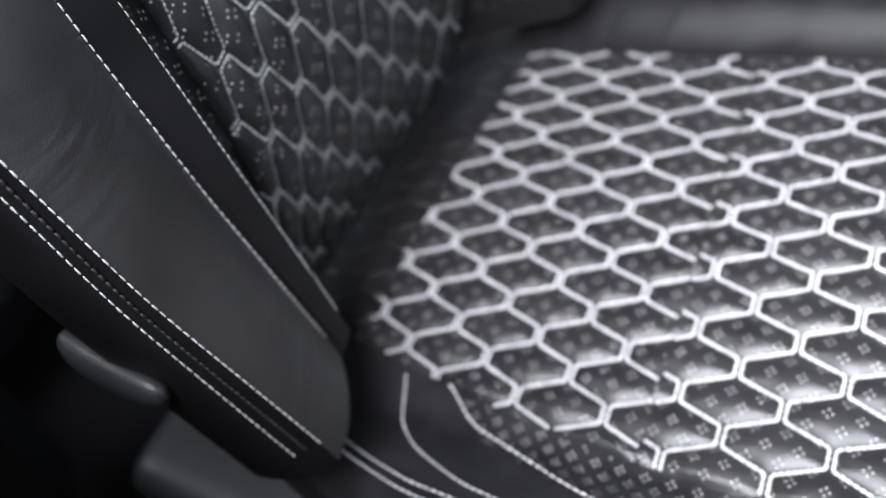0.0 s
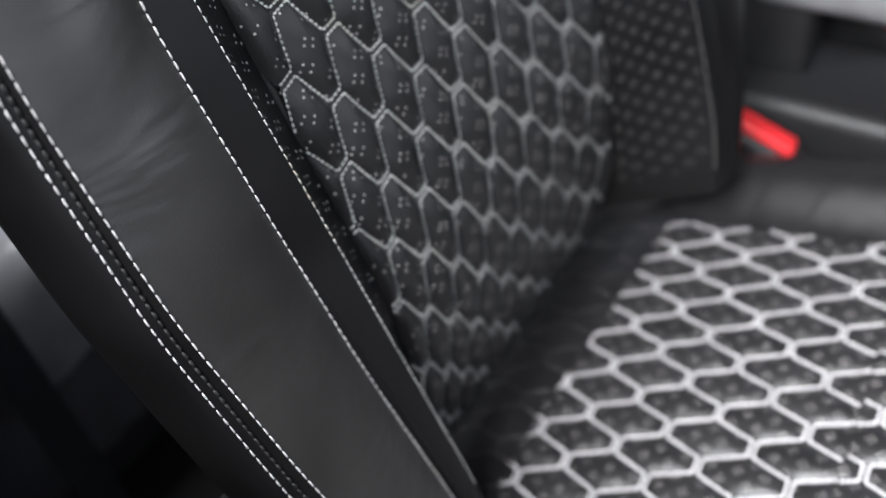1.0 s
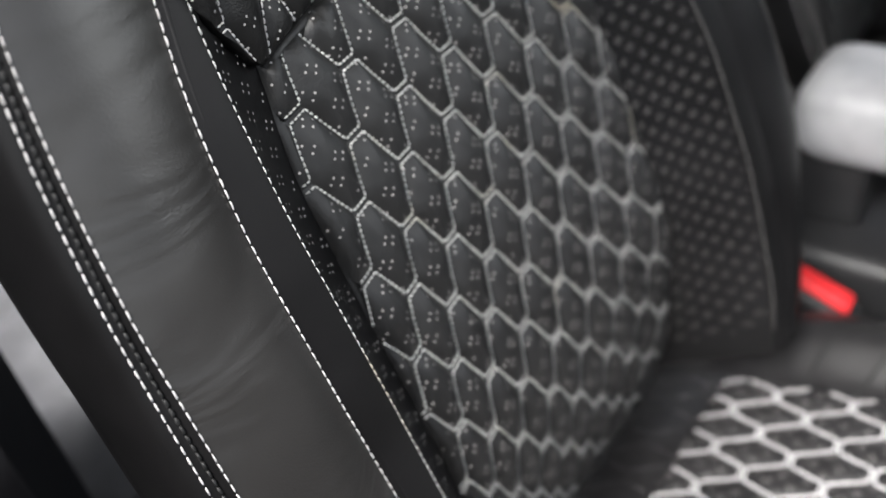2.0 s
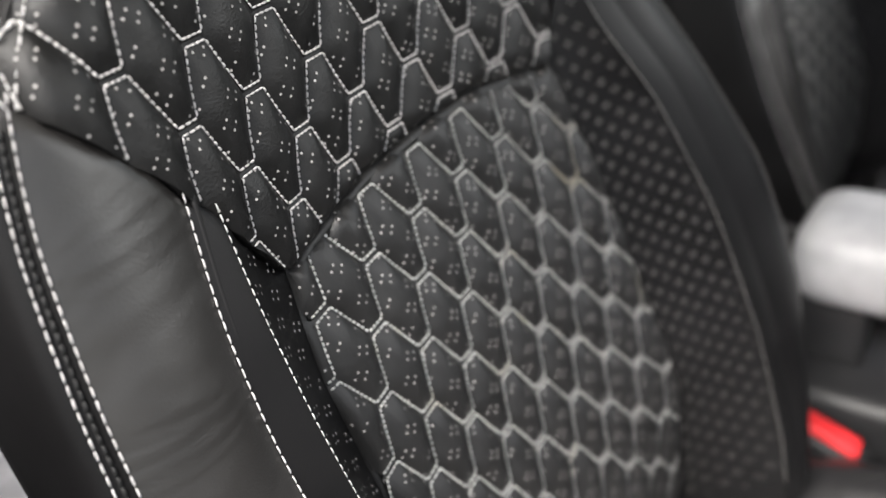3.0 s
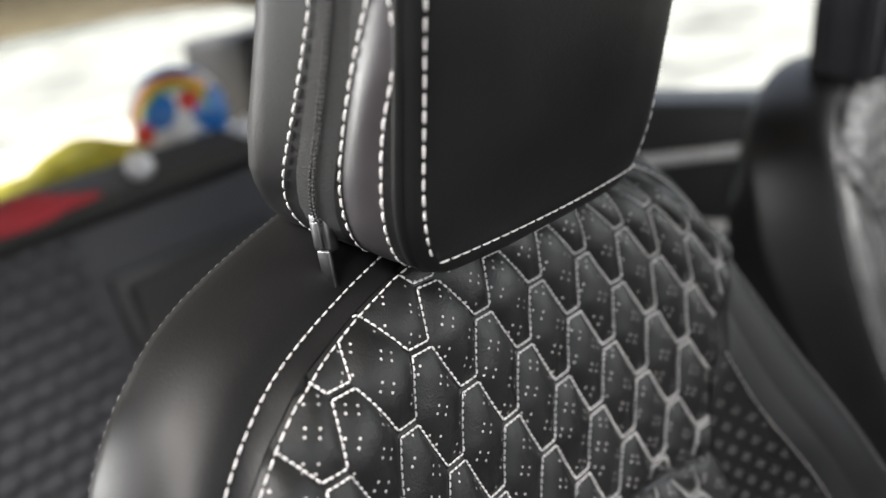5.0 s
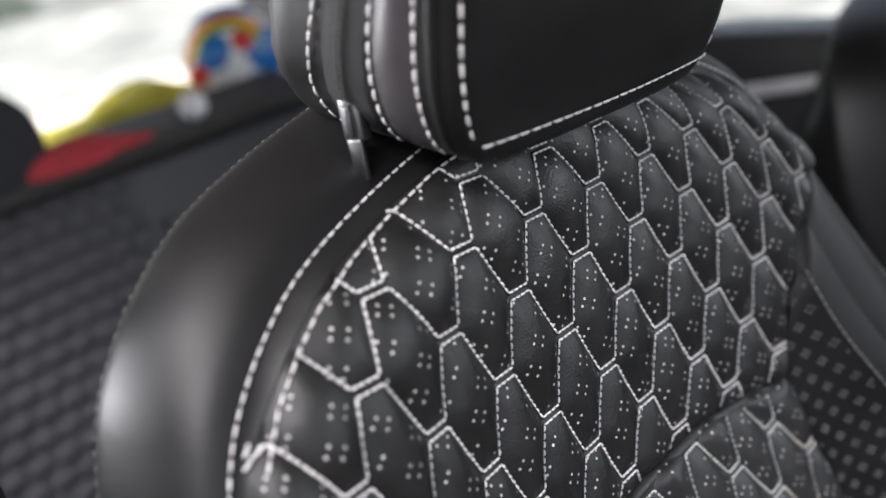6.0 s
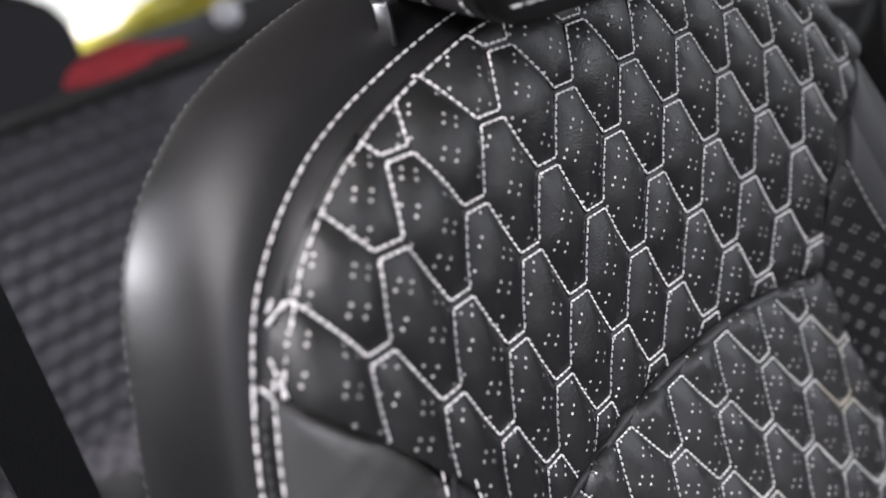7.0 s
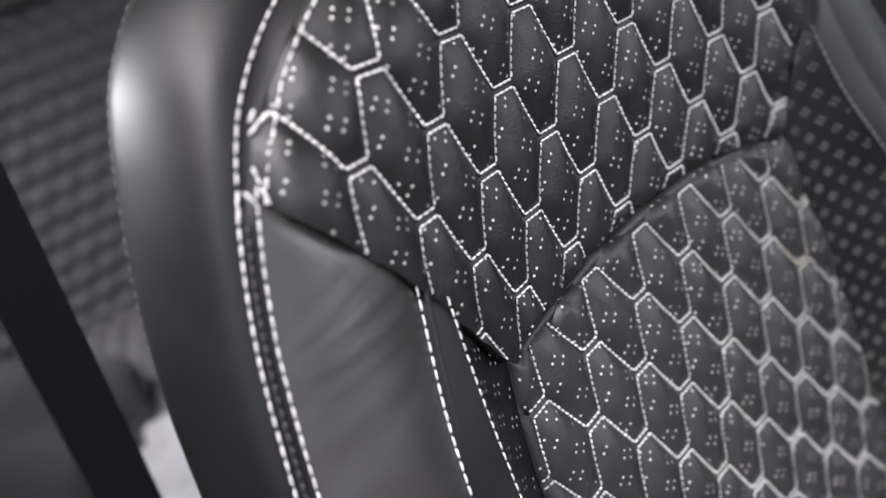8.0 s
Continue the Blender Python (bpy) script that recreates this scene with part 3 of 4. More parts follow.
    for out, back in ((-0.001, 0.0), (0.0021, 0.0016), (0.0046, 0.0057), (0.0067, 0.0115), (0.0084, 0.018), (0.0098, 0.0254), (0.0109, 0.0328), (0.0116, 0.0402), (0.0118, 0.0459), (0.0109, 0.0492), (0.0056, 0.0541), (-0.02, 0.085), (-0.1, 0.125)):
        ring = []
        for i, (x, s, h) in enumerate(base):
            x0, s0, _ = base[max(0, i - 1)]
            x1, s1, _ = base[min(n - 1, i + 1)]
            tx, ts = x1 - x0, s1 - s0
            ln = math.hypot(tx, ts)
            nx, ns = -ts / ln, tx / ln
            near = float(np.interp(s, (0.28, 0.32, 0.40), (0.90, 0.92, 1.0)))
            thin = float(np.interp(s, (0.28, 0.32, 0.40), (0.80, 0.85, 1.0)))
            far = (out * near * (1 + 1.85 * max(0.0, ns)) if back > 0.001 else out) * (min(1.0, 0.35 + abs(x) / 0.15) if back > 0.06 else 1.0)
            ring.append(back_point(x + nx * far, s + ns * far, h - back * (thin * deep if back < 0.06 else max(1.0, deep))))
        rings.append(ring)
    loft("back_shell", rings, LEATHER, seat, "smooth black leather side and shoulder panel")
    edge = [(rings[8][i], (rings[8][i] - rings[4][i]).cross(rings[8][min(n - 1, i + 1)] - rings[8][max(0, i - 1)])) for i in range(4, n - 4) if base[i][1] > 0.42]
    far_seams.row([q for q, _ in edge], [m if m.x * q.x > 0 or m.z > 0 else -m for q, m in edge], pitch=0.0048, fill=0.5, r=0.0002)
    half = n // 2
    loft("back_panel", [rings[-1][:half], rings[-1][:n - half - 1:-1]], LEATHER, seat, "smooth black leather back panel")
    # rolled top between the upper panel and the outer seam
    top = [(x, s, h) for x, s, h in base if s > 0.46]
    rings = []
    for x, s, h in top:
        xi = max(-0.2035, min(0.1985, x * 0.972))
        si = top_edge(xi)
        inner = back_point(xi, si, upper_height(xi, si) - 0.001)
        outer = back_point(x, s, h)
        mid = inner.lerp(outer, 0.5) - (back_point(0, 0, 1) - back_point(0, 0, 0)) * 0.001
        rings.append([inner, mid, outer])
    loft("shoulder_seam_band", rings, LEATHER, seat)
    f3 = (back_point(0, 0, 1) - back_point(0, 0, 0)).normalized()
    seams.row([r[2] + f3 * 0.0006 for r in rings], [f3] * len(rings), pitch=0.0052, fill=0.78, r=0.00048)
    line = [back_point(x, stitch_edge(x), upper_height(x, stitch_edge(x)) + 0.0012) for x in np.concatenate([np.linspace(-0.1986, -0.16, 14), np.linspace(-0.155, 0.19, 40)])]
    seams.row(line, [f3] * len(line), pitch=0.0052, fill=0.78, r=0.00048)

    # cushion
    def quilt_edge(q):
        return float(np.interp(q, (-0.05, 0.01, 0.07, 0.14, 0.22, 0.30, 0.47), (-0.118, -0.116, -0.128, -0.139, -0.146, -0.149, -0.151)))

    def cushion_in(x, q):
        return quilt_edge(q) < x < 0.183 and -0.052 < q < 0.47

    rows = []
    for q in np.linspace(-0.06, 0.54, 44):
        rows.append([cushion_point(x, q, cushion_height(x, q) - (0.0005 if quilt_edge(q) < x < 0.18 else 0)) for x in np.linspace(-cushion_side(q), 0.275, 112)])
    cush = loft("cushion", rows, LIT_CUSHION_PAD, seat, "black leather seat cushion")
    skirt = []
    for drop, out in ((0.0, 0.0), (0.02, 0.006), (0.06, 0.008), (0.11, 0.0)):
        ring = []
        for q in np.linspace(-0.06, 0.54, 20):
            ring.append(cushion_point(-cushion_side(q) - out, q, cushion_height(-cushion_side(q), q) - drop))
        for x in np.linspace(-cushion_side(0.54), 0.275, 12)[1:]:
            ring.append(cushion_point(x, 0.54 + out, cushion_height(x, 0.54) - drop))
        for q in np.linspace(0.54, -0.06, 20)[1:]:
            ring.append(cushion_point(0.275 + out, q, cushion_height(0.275, q) - drop))
        skirt.append(ring)
    loft("cushion_skirt", skirt, LEATHER, seat)
    top_of = surface_of(cushion_height, cushion_point)
    for lattice, k0, k1, keep in ((CUSHION_REAR, -5, 1, lambda x, q: cushion_in(x, q) and q < cross_seam(x) + 0.0008), (CUSHION_FRONT, -1, 5, lambda x, q: cushion_in(x, q) and q > cross_seam(x) - 0.0008)):
        quilt(cush, "cushion", lattice, keep, top_of, lattice_cells(-3, 14, k0, k1), LIT_CUSHION_PAD, thread=CUSHION_THREAD, high=0.004, radius=0.00105, fill=0.97, pitch=0.0036, pattern=UPRIGHT, rim=lambda x, q: min(x - quilt_edge(q) + 0.001, 0.184 - x, q + 0.054))
    welt2 = Stitches()
    for sign in (-1, 1):
        for xs, qs in (((0.138, 0.162, 0.182, 0.196, 0.200), (0.092, 0.118, 0.184, 0.25, 0.46)), ((0.131, 0.168, 0.185, 0.202, 0.222, 0.226), (0.062, 0.071, 0.090, 0.131, 0.25, 0.46)), ((0.162, 0.176, 0.203, 0.213, 0.240), (-0.03, 0.0, 0.07, 0.104, 0.46)), ((0.170, 0.184, 0.211, 0.221, 0.248), (-0.03, 0.0, 0.07, 0.104, 0.46))):
            pts, nor = [], []
            run = np.linspace(qs[0], qs[-1], 160)
            line = np.interp(np.r_[np.full(3, run[0]), run, np.full(3, run[-1])], qs, xs)
            line = np.convolve(line, np.ones(7) / 7, "valid")
            for q, x in zip(run, line):
                x = float(x)
                pts.append(cushion_point(sign * x, q, cushion_height(x, q) + 0.0005))
                nor.append(Vector((0, 0, 1)))
            if sign < 0:
                seams.row(pts, nor, pitch=0.0052, fill=0.84, r=0.0007)
        if sign > 0:
            continue

        def edge_x(q):
            return float(np.interp(q, (0.092, 0.118, 0.184, 0.25, 0.46), (0.138, 0.162, 0.182, 0.196, 0.200)))

        at = surface_of(cushion_height, cushion_point)
        perforate(cush, (-0.21, -0.13, 0.09, 0.46), lambda x, q: -quilt_edge(q) + 0.002 < abs(x) < edge_x(q) - 0.004 and 0.1 < q < 0.46, lambda p: at(*p), STRIP_HOLES)
    for xs, qs in (((0.185, 0.203, 0.222, 0.240, 0.252), (0.077, 0.078, 0.084, 0.105, 0.46)), ((0.186, 0.216, 0.236, 0.244), (0.117, 0.126, 0.160, 0.46))):
        pts = []
        for u in np.linspace(0, 1, 120):
            x = float(np.interp(u, np.linspace(0, 1, len(xs)) ** 2, xs))
            q = float(np.interp(u, np.linspace(0, 1, len(xs)) ** 2, qs))
            pts.append(cushion_point(x, q, cushion_height(x, q) + 0.0003))
        welt2.row(pts, [Vector((0, 0, 1))] * 120, pitch=0.0052, fill=0.99, r=0.0014)
    welt2.make("cushion_welt", BLACK_THREAD, seat, "black sewn welt")
    seams.make("seam_stitching", THREAD, seat, "white seam stitching")
    fine_seam.make("fine_seam_stitching", STAINED_THREAD, seat, "fine pale seam stitching")
    far_seams.make("dim_seam_stitching", DIM_THREAD, seat, "dim grey seam stitching")

    # side cover and recline lever
    box("side_cover", (-0.262, -0.46, 0.03), (-0.18, 0.10, 0.235), SIDE_PLASTIC, seat, "black plastic seat side cover", 0.025, 5)
    rings = []
    for u in np.linspace(0, 1, 22):
        fat = (1 - abs(2 * u - 1) ** 5) ** 0.5 * (0.75 + 0.25 * u)
        c = Vector((-0.256 + 0.004 * u * u, -0.012 + 0.066 * u, 0.412 + 0.006 * u - 0.004 * math.sin(math.pi * u)))
        rings.append([c + Vector((0.009 * fat * math.cos(g), 0, 0.014 * fat * math.sin(g))) for g in np.linspace(0, 2 * math.pi, 20, endpoint=False)])
    loft("recline_lever", rings, LEVER, seat, "dark grey plastic recline lever", closed=True, caps=True)
    # base
    box("seat_base", (-0.24, -0.5, -0.10 - place[2]), (0.24, 0.06, 0.21), PLASTIC, seat, "black plastic seat base", 0.02, 3)
    return seat


LEAN_HEAD = radians(17)
HEAD_FOOT, HEAD_HIGH = 0.889, 0.205


def head_point(x, d, t):
    """A point of the headrest: x across, d back from its middle, t from its foot to its top."""
    if x > 0:
        x *= 0.91 - 0.08 * t
    if d > 0:
        d *= 1.24 - 0.3 * t
    z = t * HEAD_HIGH
    y = 0.157 - 0.008 * t - z * math.sin(LEAN_HEAD) + d * math.cos(LEAN_HEAD)
    return Vector((x, y, HEAD_FOOT + z * math.cos(LEAN_HEAD) + d * math.sin(LEAN_HEAD) * 0.6 - 0.05 * x))


def head_size(t):
    """Half width and half depth at t."""
    low = math.sqrt(max(0.0, 1 - ((0.22 - t) / 0.22) ** 2)) if t < 0.22 else 1.0
    top = math.sqrt(max(0.0, 1 - ((t - 0.84) / 0.16) ** 2)) if t > 0.84 else 1.0
    k = min(low, top)
    return (0.097 + 0.012 * t) * (0.74 + 0.26 * k), (0.047 - 0.016 * t) * (0.62 + 0.38 * k), (0.047 - 0.016 * t) * (0.90 + 0.10 * k)


SQUARE = 0.1


def headrest_ring(t, n=96):
    """An even ring of points round the headrest at t: a box with tight corners and a slightly full front."""
    hw, hd, front = head_size(t)
    g = np.linspace(0, 2 * math.pi, 1600)
    c, s = np.cos(g), np.sin(g)
    x = hw * np.sign(c) * np.abs(c) ** SQUARE
    d = hd * np.sign(s) * np.abs(s) ** SQUARE
    d = np.where(s < 0, d * front / hd - 0.004 * (1 - (x / hw) ** 2), d)
    run = np.r_[0, np.cumsum(np.hypot(np.diff(x), np.diff(d)))]
    even = np.linspace(0, run[-1], n, endpoint=False)
    return [head_point(float(a), float(b), t) for a, b in zip(np.interp(even, run, x), np.interp(even, run, d))]


def side_point(d, t, out=0.0, sign=-1):
    """A point on the flank of the headrest; d from -1 at its front to 1 at its back."""
    hw, hd, front = head_size(t)
    x = hw * (1 - abs(d) ** 20) ** 0.05 + out
    return head_point(sign * x, (front if d < 0 else hd) * d, t)


def fold_front(t):
    return -0.66 - 0.15 * math.exp(-((t - 0.46) / 0.10) ** 2)


def fold_back(t):
    return -0.17 - 2.2 * min(0.47, max(0.0, t - 0.15)) ** 2


STEPS = (0, 0.005, 0.015, 0.03, 0.05, 0.08, 0.12, 0.16, 0.24, 0.34, 0.46, 0.58, 0.7, 0.8, 0.85, 0.89, 0.93, 0.96, 0.985, 1.0)


def make_headrest(seat):
    """Leather headrest cover with a zipped gusset."""
    head = loft("headrest", [headrest_ring(t) for t in STEPS], LEATHER, seat, "smooth black leather headrest cover", closed=True, caps=True)
    rows = Stitches()
    for sign in (-1, 1):
        out = Vector((sign, 0, 0))
        lines = (
            (lambda t: -0.985, 0.06, 0.95), (fold_front, 0.01, 0.95), (fold_back, 0.01, 0.60),
            (lambda t: 0.52 - 0.80 * min(0.4, max(0.0, t - 0.1)), 0.01, 0.95), (lambda t: 0.985, 0.04, 0.95),
        )
        for k, (d_of, t0, t1) in enumerate(lines):
            ts = np.linspace(t0, t1, 40)
            n = out if 0 < k < 4 else (out + Vector((0, -0.8 if k == 0 else 0.8, 0))).normalized()
            rows.row([side_point(d_of(t), t, 0.0006 if 0 < k < 4 else 0.0004, sign) for t in ts], [n] * 40, pitch=0.0064, fill=0.78, r=0.00056)
        # gusset welts and zip
        for d0, width, name, mat, lift in ((-0.82, 0.10, "welt", LEATHER, 0.0016), (0.17, 0.42, "zip_tape", TAPE, 0.0010)):
            rings = []
            for t in np.linspace(0.005, 0.97, 30):
                ring = []
                for u in np.linspace(-0.5, 0.5, 5):
                    d = d0 + u * width - (0.6 * min(0.45, max(0.0, t - 0.1)) if d0 > 0 else 0)
                    ring.append(side_point(d, t, lift * (1 - (2 * u) ** 4), sign))
                rings.append(ring)
            loft(name, rings, mat, head)
        # a soft fold of leather between the two front seams
        rings = []
        for t in np.linspace(0.01, 0.58, 24):
            ring = []
            for u in np.linspace(0, 1, 9):
                d = fold_front(t) + 0.02 + u * max(0.03, fold_back(t) - fold_front(t) - 0.04)
                ring.append(side_point(d, t, 0.0026 * math.sin(math.pi * u) * math.sin(math.pi * min(1, t / 0.62 + 0.10)), sign))
            rings.append(ring)
        loft("gusset_fold", rings, FOLD, head, "purple-grey leather fold")
        teeth = Stitches()
        ts = np.linspace(0.02, 0.95, 60)
        for off in (-0.02, 0.02):
            teeth.row([side_point(0.17 + off - 0.6 * min(0.45, max(0.0, t - 0.1)), t, 0.0018, sign) for t in ts], [out] * 60, pitch=0.0022, fill=0.7, r=0.0007)
        teeth.make("zip_teeth", BLACK_THREAD, head, "fine black zip teeth")
        a = side_point(0.17, 0.045, 0.003, sign)
        slider = box("zip_slider", (a.x - 0.003, a.y - 0.005, a.z - 0.007), (a.x + 0.003, a.y + 0.005, a.z + 0.010), DARK_METAL, head, "dark metal zip slider", 0.0018)
        box("zip_bridge", (a.x - 0.0045, a.y - 0.002, a.z - 0.005), (a.x - 0.002, a.y + 0.002, a.z + 0.007), DARK_METAL, slider, bevel=0.0009)
        box("zip_pull", (a.x - 0.0052, a.y - 0.0062, a.z - 0.021), (a.x - 0.003, a.y + 0.0008, a.z - 0.005), DARK_METAL, slider, bevel=0.0008)
    # lower front seam
    hw, _, hd = head_size(0.045)
    pts = [head_point(x, -hd * (1 - (abs(x) / hw) ** 20) ** 0.05 - 0.004 * (1 - (x / hw) ** 2) - 0.0008, 0.045) for x in np.linspace(-0.93, 0.97, 60) * hw]
    rows.row(pts, [Vector((0, -0.9, -0.3)).normalized()] * 60, pitch=0.0062, fill=0.85, r=0.0005)
    rows.make("seam_stitching", THREAD, head, "white seam stitching")
    # socket on the top of the backrest
    bm = bmesh.new()
    bmesh.ops.create_cone(bm, cap_ends=True, segments=20, radius1=0.016, radius2=0.014, depth=0.012)
    bmesh.ops.translate(bm, verts=bm.verts, vec=(-0.07, 0.185, 0.888))
    part("headrest_guide", bm, PLASTIC, seat, "black plastic headrest guide")
    for x in (-0.06, 0.06):
        bm = bmesh.new()
        bmesh.ops.create_cone(bm, cap_ends=True, segments=16, radius1=0.006, radius2=0.006, depth=0.12)
        bmesh.ops.translate(bm, verts=bm.verts, vec=(x, 0.172, 0.87))
        part("headrest_post", bm, METAL, seat, "steel headrest post")
    return head


def make_knit_headrest(seat):
    rings = []
    for t in np.linspace(0, 1, 18):
        ring = []
        k = math.sqrt(max(0.0, 1 - ((t - 0.8) / 0.2) ** 2)) if t > 0.8 else 1.0
        hw, hd = (0.068 + 0.05 * min(1, t * 2.2)) * (0.6 + 0.4 * k), 0.05 * (0.6 + 0.4 * k)
        for i in range(96):
            g = 2 * math.pi * i / 96
            c, s = math.cos(g), math.sin(g)
            rib = 1 + 0.05 * math.cos(16 * g)
            ring.append(Vector((hw * rib * math.copysign(abs(c) ** 0.6, c), 0.16 - t * 0.05 + hd * rib * math.copysign(abs(s) ** 0.6, s), 0.885 + 0.2 * t)))
        rings.append(ring)
    return loft("headrest", rings, KNIT, seat, "dark ribbed knit headrest cover", closed=True, caps=True)


seat = make_seat((0, 0, 0))
make_headrest(seat)
second = make_seat((0.84, 0.06, -0.115), 1.75)
make_knit_headrest(second)
tagged(second, "black leather driver seat cover with dark knitted headrest")

# ---- the car round the seats ----
tagged(box("floor", (-0.62, -1.2, -0.12), (1.25, 2.1, -0.10), CARPET, bevel=0), "black carpeted car floor", "floor", kind="structure")
rings = []
for y, z in ((-0.65, 1.22), (-0.5, 1.27), (0.0, 1.30), (0.5, 1.27), (0.9, 1.14), (1.2, 1.0), (1.38, 0.935), (1.40, 0.955), (1.2, 1.03), (0.9, 1.18), (0.5, 1.32), (0.0, 1.35), (-0.5, 1.32), (-0.65, 1.24)):
    rings.append([Vector((x, y, z - 0.10 * max(0.0, abs((x - 0.36) / 0.69)) ** 4 * (1 if y > 0.8 else 0.4))) for x in np.linspace(-0.33, 1.05, 21)])
tagged(loft("ceiling", rings + rings[:1], HEADLINER), "beige fabric headliner", "ceiling", kind="structure")
tagged(box("ground", (-300, -300, -0.5), (300, 300, -0.4), CONCRETE, bevel=0), "pale concrete ground outside the car", "ground", kind="structure")
door = tagged(box("door_1", (1.05, -1.1, -0.10), (1.17, 1.25, 0.675), TRIM, bevel=0.012), "black plastic rear door trim with silver strips", "door", kind="structure")
for (y0, z0), (y1, z1), r in (((0.25, 0.632), (0.95, 0.525), 0.011), ((0.2, 0.485), (0.95, 0.44), 0.012)):
    rings = []
    for u in np.linspace(0, 1, 12):
        y, z = y0 + (y1 - y0) * u, z0 + (z1 - z0) * u
        rings.append([Vector((1.048 - r * 0.8 * math.cos(g), y, z + r * math.sin(g))) for g in np.linspace(-math.pi / 2, math.pi / 2, 7)])
    loft("trim_strip", rings, SATIN, door, "satin silver trim strip")

# Unseen near door, added to keep low light off the seat; top dips forward.
near_door = long_box("door_2", (-0.57, -1.1, -0.10), (-0.45, 1.25, 0.90), PLASTIC)
for v in near_door.data.vertices:
    if v.co.z > 0.5:
        v.co.z -= 0.26 * min(1.0, max(0.0, (0.35 - v.co.y) / 0.6))
tagged(near_door, "unseen black plastic front passenger door trim, blocking low light", "door", kind="structure")
# Out of view: a dark block added to close the front and darken reflections.
tagged(box("wall_dash", (-0.54, -1.5, -0.10), (1.05, -0.85, 0.74), PLASTIC, bevel=0.06, segments=4), "unseen black dashboard, added for dark reflections", "dashboard", kind="structure")
# Unseen pillar, two boxes added to cut side light off the seat shell.
tagged(box("wall_shade_foot", (-0.50, 0.06, -0.10), (-0.42, 0.36, 0.90), PLASTIC, bevel=0.02), "unseen black pillar foot, added to shade the seat side", "pillar", kind="structure")
tagged(box("wall_shade_middle", (-0.50, 0.08, 0.898), (-0.43, 0.34, 1.26), HEADLINER, bevel=0.02), "unseen beige pillar top, added to shade the seat side", "pillar", kind="structure")

# rear bench: puffed cells
rear = thing("rear_seat", "dark quilted rear bench seat cover", "rear seat", (0.3, 0, 0))


def puffed(u, v, p=0.036):
    a, b = u / p, v / (p * 0.8)
    if int(math.floor(b)) % 2:
        a += 0.5
    fa, fb = a - math.floor(a) - 0.5, b - math.floor(b) - 0.5
    return 0.010 * max(0.0, 1 - (2 * abs(fa)) ** 3) * max(0.0, 1 - (2 * abs(fb)) ** 3)


def quilted(u, v):
    """Quilting of the rear backrest: none round the folded armrest and along the top."""
    return puffed(u, v) if u < -0.055 else 0.004


rings = []
for v in np.linspace(0, 0.47, 105):
    rings.append([Vector((x, 0.98 + 0.2 * v - quilted(x, v) + 0.10 * max(0, (v - 0.43) / 0.04) ** 2, 0.27 + v)) for x in np.linspace(-0.82, 0.3, 250)])
loft("rear_backrest", rings, REAR_CLOTH, rear)
rings = []
for v in np.linspace(0, 0.56, 100):
    rings.append([Vector((x, 1.0 - v, 0.30 - 0.02 * v + puffed(x, v) - 0.25 * max(0, (v - 0.51) / 0.05) ** 2)) for x in np.linspace(-0.82, 0.3, 250)])
loft("rear_cushion", rings, REAR_CLOTH, rear)
box("rear_backrest_core", (-0.85, 1.11, -0.10), (0.85, 1.18, 0.70), KNIT, rear, bevel=0.03)
box("rear_base", (-0.85, 0.50, -0.10), (0.85, 1.02, 0.26), KNIT, rear, bevel=0.03)
box("rear_top_roll", (-0.85, 1.05, 0.685), (0.85, 1.13, 0.722), GREY_CLOTH, rear, "dark grey rear seat top edge", 0.025, 4)
rings = []
for t in np.linspace(0, 1, 14):
    k = (1 - max(0.0, (t - 0.35) / 0.65) ** 2.4) ** 0.5
    rings.append([Vector((-0.255 + 0.128 * k * math.copysign(abs(math.cos(g)) ** 0.7, math.cos(g)), 1.11 + 0.05 * k * math.copysign(abs(math.sin(g)) ** 0.7, math.sin(g)), 0.715 + 0.142 * t)) for g in np.linspace(0, 2 * math.pi, 40, endpoint=False)])
loft("rear_headrest", rings, KNIT, rear, "low dark rear headrest", closed=True, caps=True)
# folded armrest in the rear backrest's middle, dark slab painting the recess shade
lean = math.atan(0.2)
for name, x0, x1, z0, z1, deep, mat, soft in (("recess_shade", -0.030, 0.262, 0.26, 0.625, 0.006, TRIM, 0.004), ("rear_armrest", -0.012, 0.244, 0.28, 0.608, 0.020, GREY_CLOTH, 0.016)):
    flap = box(name, (x0, -deep, z0 - 0.27), (x1, 0.02, z1 - 0.27), mat, rear, "smooth dark folded rear armrest" if deep > 0.01 else "", soft, 3)
    flap.location, flap.rotation_euler = (0, 0.974, 0.27), (-lean, 0, 0)

tagged(box("wall_shelf", (-0.6, 1.12, 0.656), (1.2, 1.85, 0.680), HEADLINER, bevel=0.004), "pale parcel shelf under the rear window", "shelf", kind="structure")
tagged(box("wall_pillar", (0.79, 1.3, 0.678), (1.2, 1.5, 0.86), TRIM, bevel=0.02), "black pillar trim beside the rear window", "pillar", kind="structure")
tagged(box("wall_pillar_far", (1.03, 0.16, 0.672), (1.11, 0.30, 1.24), HEADLINER, bevel=0.02), "beige pillar trim beside the driver seat", "pillar", kind="structure")
tagged(box("wall_pillar_near", (-0.62, 1.2, 0.0), (-0.5, 1.6, 1.1), HEADLINER, bevel=0.02), "beige pillar trim", "pillar", kind="structure")

# backdrop far behind the car: hazy trees and sky, their daylight put in as glow
far = bpy.data.materials.new("glowing_hazy_distance")
far.use_nodes = True
fn, fl = far.node_tree.nodes, far.node_tree.links
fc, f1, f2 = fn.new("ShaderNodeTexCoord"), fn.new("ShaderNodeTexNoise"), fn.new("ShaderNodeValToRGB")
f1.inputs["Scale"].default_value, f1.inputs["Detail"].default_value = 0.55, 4
